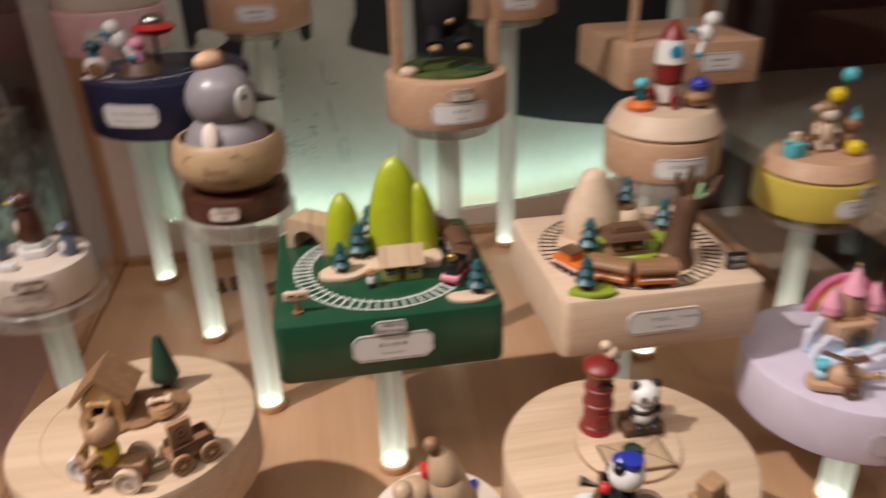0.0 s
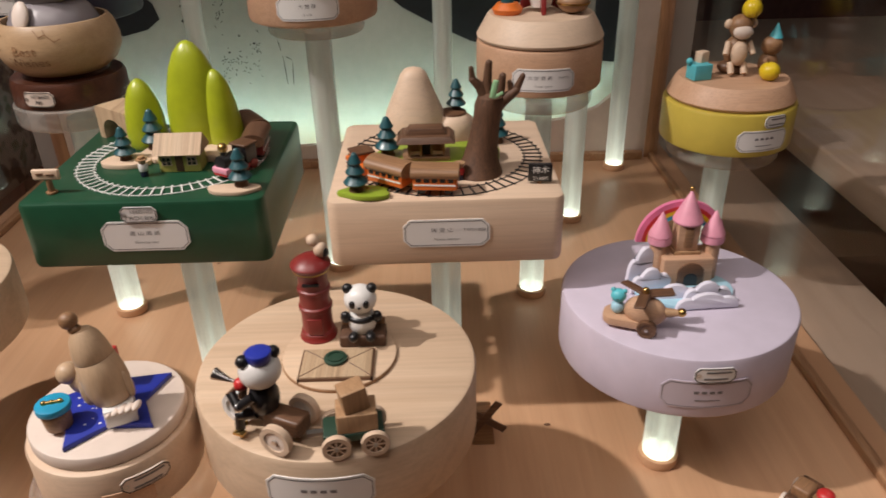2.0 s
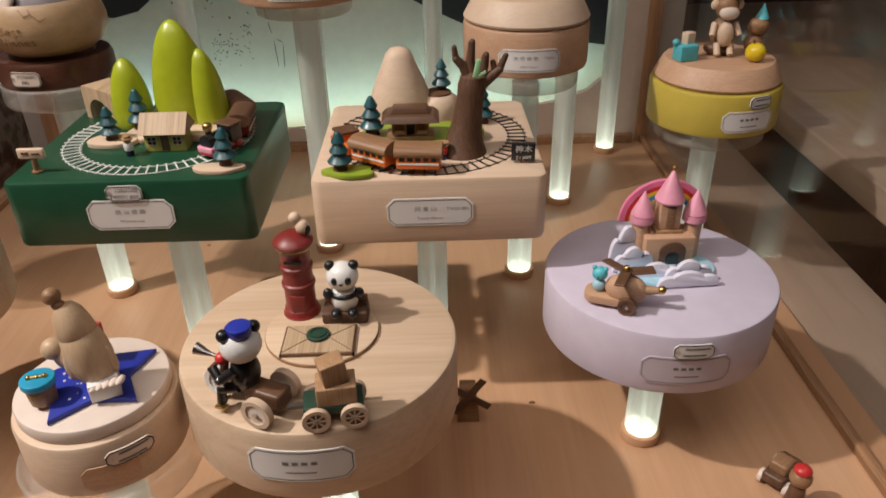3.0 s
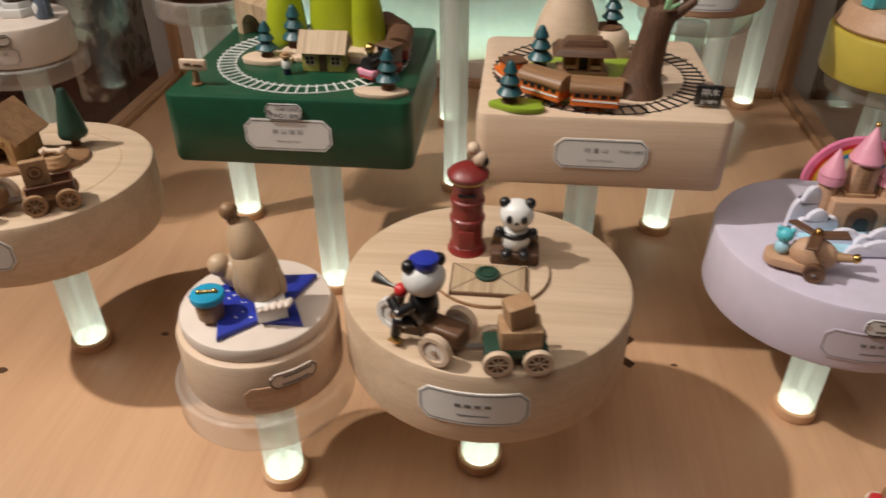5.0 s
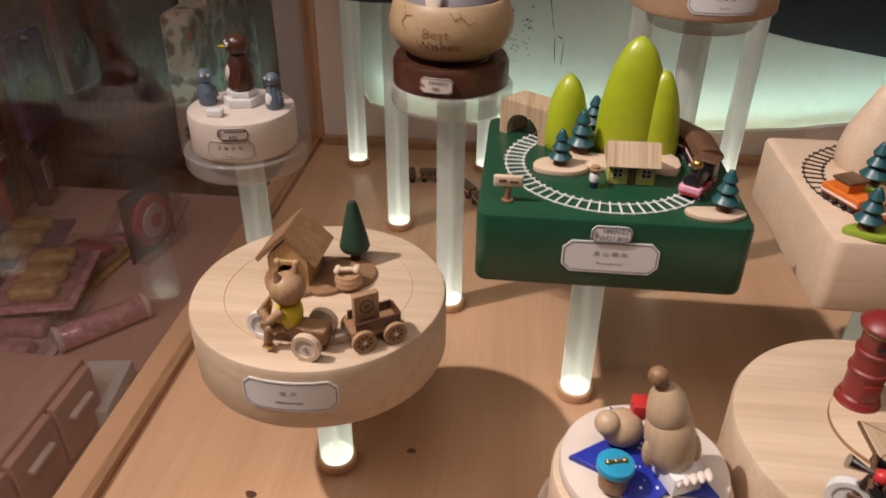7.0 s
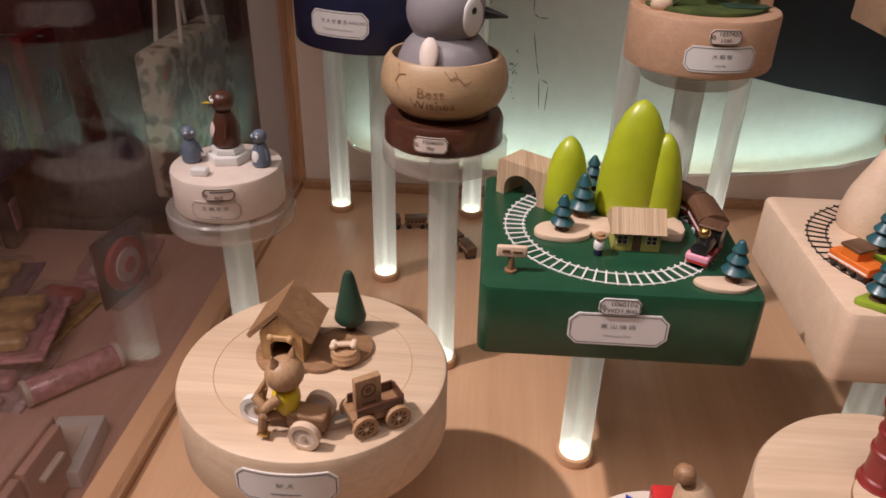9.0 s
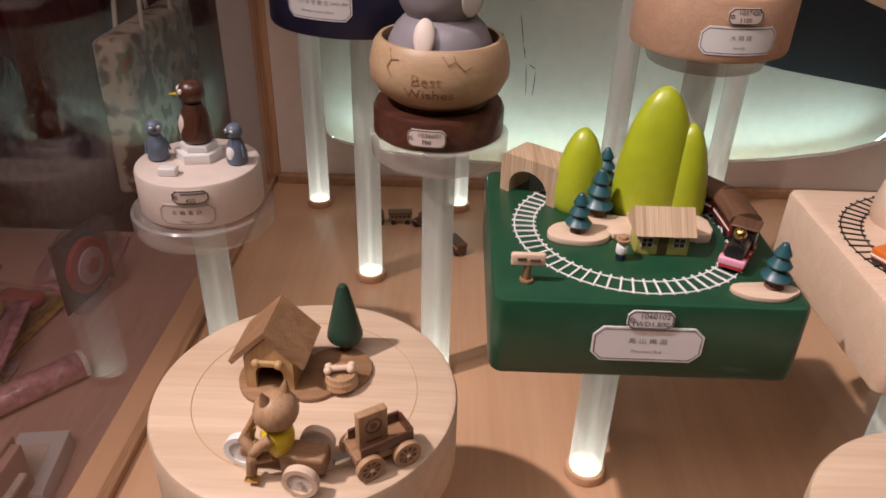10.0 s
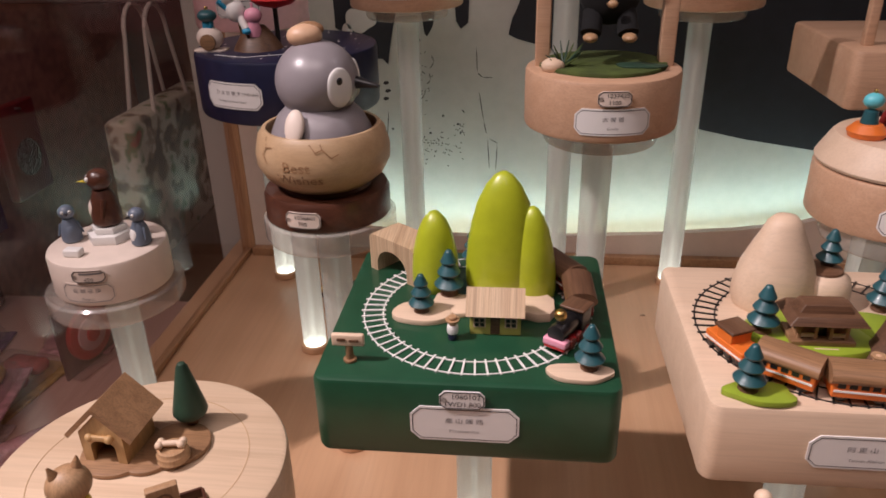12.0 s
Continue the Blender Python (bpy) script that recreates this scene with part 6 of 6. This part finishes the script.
def floor_car(at, body, seat, label):
    c = thing("toy_car", label, "toy car", at, "small floor toys")
    part("body", Shape().box((0, 0, 0.010), (0.032, 0.016, 0.009), body, 0.0025).box((-0.003, 0, 0.018), (0.015, 0.013, 0.009), seat, 0.002), c)
    for sx in (-1, 1):
        for k in (-1, 1):
            wheel("wheel", c, Matrix.Translation((sx * 0.010, k * 0.0092, 0.0055)) @ AX, 0.0054, 0.003, CREAM, CREAM)


floor_car(place((0.432, 0.322, 0), -8), BRIGHTRED, TEAK, "small red wooden toy car on the case floor")
floor_car(place((0.486, 0.362, 0), 40), WALNUT, TEAK, "small dark brown toy car on the case floor")
b = thing("toy_figure", "small dark brown toy figure on the case floor", "toy figure", (0.486, 0.340, 0), "small floor toys")
part("body", Shape().cyl((0, 0, 0), 0.007, 0.020, WALNUT, 0.001, 20, top=0.005).ball((0, 0, 0.026), 0.0075, TEAK).ball((0, 0, 0.033), (0.006, 0.006, 0.004), BRIGHTRED), b)
f = thing("toy_windmill", "small brown wooden toy with sails on the case floor", "toy figure", (0.264, 0.440, 0), "small floor toys")
part("body", Shape().box((0, 0, 0.016), (0.018, 0.018, 0.032), TEAK, 0.001, taper=0.7), f)
part("sail", Shape().box((0, -0.012, 0.030), (0.040, 0.0015, 0.006), WALNUT, 0.0004, turn=(0, 35, 0)).box((0, -0.0125, 0.030), (0.006, 0.0015, 0.040), WALNUT, 0.0004, turn=(0, 35, 0)), f)


# ---------------------------------------------------------------- the shop beside the case
def side_table():
    t = thing("side_table", "greige laminate shop table standing beside the glass case", "table", (1.08, 0.70, -0.80))
    part("tabletop", Shape().box((0, 0, 0.862), (0.74, 1.75, 0.036), GREIGE, 0.004), t)
    for sx in (-1, 1):
        for sy in (-1, 1):
            part("leg", Shape().box((sx * 0.31, sy * 0.82, 0.422), (0.05, 0.05, 0.844), GREIGE, 0.003), t)


side_table()
structure("trim_ledge", Shape().box((0.632, 0.6, -0.022), (0.13, 0.9, 0.02), GREIGE, 0.002), "greige ledge outside the glass side")
structure("trim_ledge_support", Shape().box((0.66, 0.6, -0.42), (0.04, 0.86, 0.766), DARK), "dark panel below the ledge")

TOTE = paint("floral_canvas", (0.50, 0.44, 0.34), 0.8, 0.05)


def tote_material():
    nt = TOTE.node_tree
    b = nt.nodes["Principled BSDF"]
    a = noise_node(nt, 22, (1, 1, 1), 3, 0.5, 2.0)
    r = ramp(nt, a.outputs[0], [(0.40, (0.16, 0.10, 0.07)), (0.46, (0.32, 0.22, 0.15)), (0.50, (0.60, 0.50, 0.38)), (0.60, (0.60, 0.50, 0.38)), (0.66, (0.20, 0.24, 0.12)), (0.75, (0.40, 0.12, 0.08))])
    link(nt, r.outputs[0], b.inputs["Base Color"])


tote_material()


def tote(y, x, z):
    t = thing("tote_bag", "cream floral canvas tote bag hanging beside the case", "bag", (x, y, z))
    part("bag", Shape().box((0, 0, 0.14), (0.06, 0.36, 0.28), TOTE, 0.012, taper=0.94), t)
    for k in (-1, 1):
        s = Shape()
        pts = [(k * 0.024, -0.075, 0.27)] + [(k * 0.02, -0.045 * math.cos(radians(a)), 0.40 + 0.06 * math.sin(radians(a))) for a in range(0, 181, 20)] + [(k * 0.024, 0.075, 0.27)]
        for a, b in zip(pts, pts[1:]):
            s.rod(a, b, 0.0042, CREAM, None, 8)
        part("handle", s, t)
    part("hook", Shape().rod((-0.3, 0, 0.465), (0.05, 0, 0.465), 0.004, STEEL), t)


tote(1.50, -0.655, -0.185)
structure("wall_shop_panel", Shape().box((-0.99, 1.2, 0.3), (0.03, 1.6, 2.2), PANEL), "dark brown display panel behind the bags")


def shop_table():
    t = thing("shop_table", "low pinkish wooden shop table beside the case", "table", (-0.68, 0.74, -0.80))
    part("tabletop", Shape().box((0, 0, 0.525), (0.58, 1.16, 0.03), DRAWER, 0.003), t)
    for sx in (-1, 1):
        for sy in (-1, 1):
            part("leg", Shape().box((sx * 0.24, sy * 0.53, 0.255), (0.05, 0.05, 0.51), DRAWER, 0.003), t)


shop_table()


def drawer_unit(y):
    c = thing("drawer_unit", "small two-tone wooden drawer box with pale handles on the table", "drawer box", (-0.62, y, -0.259))
    part("body", Shape().box((0, 0, 0.048), (0.15, 0.26, 0.096), DRAWER, 0.003), c)
    for i in range(3):
        d = part("drawer", Shape().box((0.079, -0.084 + i * 0.084, 0.047), (0.012, 0.078, 0.084), DRAWER, 0.002), c)
        part("handle", Shape().box((0.089, -0.084 + i * 0.084, 0.060), (0.009, 0.044, 0.007), CREAM, 0.002), d, "pale bar handle")


drawer_unit(0.575)
cb = thing("card_box", "flat white cardboard box on the shop table", "box", pose(-0.557, 0.728, -0.259, 0, 0, 8))
part("box", Shape().box((0, 0, 0.014), (0.06, 0.10, 0.028), PAPER, 0.002), cb)
part("label", Shape().box((0.0, 0, 0.0287), (0.03, 0.055, 0.001), CREAM), cb)


def wrap_paint(n, col):
    m = paint("wrap_" + n, col, 0.08, 0.35, 0.8)
    nt = m.node_tree
    crease = noise_node(nt, 38, (1, 1, 1), 5, 0.6, 4.0)
    bump(nt, crease.outputs[0], nt.nodes["Principled BSDF"], 0.9, 0.012)
    return m


WRAPS = [wrap_paint(n, col) for n, col in (("purple", (0.20, 0.11, 0.19)), ("yellow", (0.55, 0.34, 0.12)), ("red", (0.48, 0.09, 0.08)), ("silver", (0.60, 0.46, 0.47)), ("pink", (0.62, 0.30, 0.34)), ("dark", (0.14, 0.07, 0.08)), ("slate", (0.36, 0.18, 0.20)))]


FILM = clear_material("plastic_film", (0.96, 0.94, 0.94), 0.10, 0.07, (0.85, 0.72, 0.70), 0.9)


def crinkle_film():
    nt = FILM.node_tree
    fold = noise_node(nt, 46, (1, 1, 1), 4, 0.6, 7.0)
    b = nt.nodes.new("ShaderNodeBump")
    b.inputs["Strength"].default_value, b.inputs["Distance"].default_value = 1.0, 0.010
    link(nt, fold.outputs[0], b.inputs["Height"])
    for n in nt.nodes:
        if n.type == "BSDF_GLOSSY":
            link(nt, b.outputs[0], n.inputs["Normal"])


crinkle_film()


def blister_pack(x, y, z, turn, tilt, tray, toy):
    p = thing("blister_pack", "flat toy pack under shiny clear plastic on the shop table", "packet", pose(x, y, z, 0, tilt, turn), "toy packets")
    part("card", Shape().box((0, 0, 0.003), (0.125, 0.165, 0.006), tray, 0.002), p, "printed backing card")
    for i in range(3):
        part("toy", Shape().box((0.0, -0.048 + i * 0.048, 0.017), (0.070, 0.034, 0.022), toy, 0.009), p, "small wrapped toy")
    part("cover", Shape().box((0, 0, 0.020), (0.112, 0.152, 0.027), FILM, 0.010, taper=0.9), p, "clear plastic cover")


def packets():
    rng = random.Random(12)
    for i, (x, y, turn, a, b) in enumerate(((-0.735, 0.845, 6, 3, 4), (-0.755, 1.020, -8, 1, 2), (-0.715, 1.200, 10, 4, 3), (-0.880, 0.900, -4, 2, 0), (-0.890, 1.090, 12, 0, 1))):
        blister_pack(x, y, -0.2592, turn, 0, WRAPS[a], WRAPS[b])
    blister_pack(-0.745, 0.932, -0.222, 14, 0, WRAPS[4], WRAPS[1])
    tube = thing("toy_tube", "pink wrapped cardboard tube lying on the shop table", "tube", pose(-0.625, 0.868, -0.2595, 0, 0, -42))
    part("tube", Shape().cyl((0, 0, 0), 0.019, 0.130, WRAPS[4], 0.004, 28, Matrix.Translation((0, 0.065, 0.019)) @ AX), tube)
    for k in (-1, 1):
        part("cap", Shape().cyl((0, 0, -0.004), 0.0198, 0.008, CREAM, 0.002, 28, Matrix.Translation((0, k * 0.064, 0.0198)) @ AX), tube)
    rd = thing("round_pack", "red and white ringed round toy in clear plastic", "packet", pose(-0.645, 1.105, -0.2595, 0, 0, -12), "toy packets")
    part("card", Shape().box((-0.012, 0, 0.062), (0.004, 0.120, 0.124), WRAPS[5], 0.001), rd)
    part("ring", Shape().cyl((0, 0, 0), 0.046, 0.010, BRIGHTRED, 0.002, 36, Matrix.Translation((-0.010, 0, 0.060)) @ pose(0, 0, 0, 0, 90, 0)).cyl((0, 0, 0), 0.030, 0.013, ROSE, 0.002, 32, Matrix.Translation((-0.010, 0, 0.060)) @ pose(0, 0, 0, 0, 90, 0)).cyl((0, 0, 0), 0.014, 0.016, BRIGHTRED, 0.002, 24, Matrix.Translation((-0.010, 0, 0.060)) @ pose(0, 0, 0, 0, 90, 0)), rd)
    part("cover", Shape().box((0.004, 0, 0.062), (0.028, 0.116, 0.120), FILM, 0.006), rd, "clear plastic cover")
    for i in range(5):
        y = 0.86 + i * 0.10 + rng.uniform(-0.012, 0.012)
        p = thing("toy_packet", "shiny plastic-wrapped toy packet standing on the shop table", "packet", pose(-0.945, y, -0.2595, 0, 0, rng.uniform(-18, 18)), "toy packets")
        w, d, h = 0.028, rng.uniform(0.062, 0.076), rng.uniform(0.12, 0.15)
        s = Shape().box((0, 0, h / 2), (w, d, h), rng.choice(WRAPS), 0.008, taper=0.86)
        part("wrapper", s, p, "crinkled clear wrapper")
        part("card", Shape().box((w * 0.47, 0, h * 0.5), (0.003, d * 0.55, h * 0.5), rng.choice(WRAPS), 0.0005), p)
        part("seam", Shape().box((0, 0, h + 0.004), (0.003, d * 0.8, 0.010), WRAPS[3], 0.001), p)
    for i in range(4):
        p = thing("hanging_packet", "dim red carded packet hanging on the shop panel", "packet", (-0.90, 0.92 + i * 0.16, -0.10 + 0.03 * (i % 2)), "hanging packets")
        part("card", Shape().box((0, 0, 0.09), (0.02, 0.11, 0.18), (RED, WRAPS[5], WRAPS[0])[i % 3], 0.003), p)
        part("picture", Shape().lathe([(0.034, 0), (0.036, 0.003), (0.012, 0.006), (0, 0.006)], WRAPS[5], (0, 0, 0), 28, Matrix.Translation((0.010, 0, 0.075)) @ pose(0, 0, 0, 0, 90, 0)), p)
        part("peg", Shape().rod((-0.08, 0, 0.17), (0.02, 0, 0.17), 0.003, STEEL), p)


packets()


# knots and old screw marks in the case floor
for x, y, r in ((-0.096, 0.449, 0.0022), (0.318, 0.452, 0.0016), (-0.205, 0.395, 0.0030), (0.247, 0.30, 0.0014), (0.205, 0.885, 0.0018), (-0.02, 0.735, 0.0012)):
    structure("floor_knot", Shape().prism(blob(x, y, r * 1.5, r, int(x * 1000) + 400, 16, 0.2), 0.0002, 0.0006, WALNUT), "small dark knot in the wooden floor")
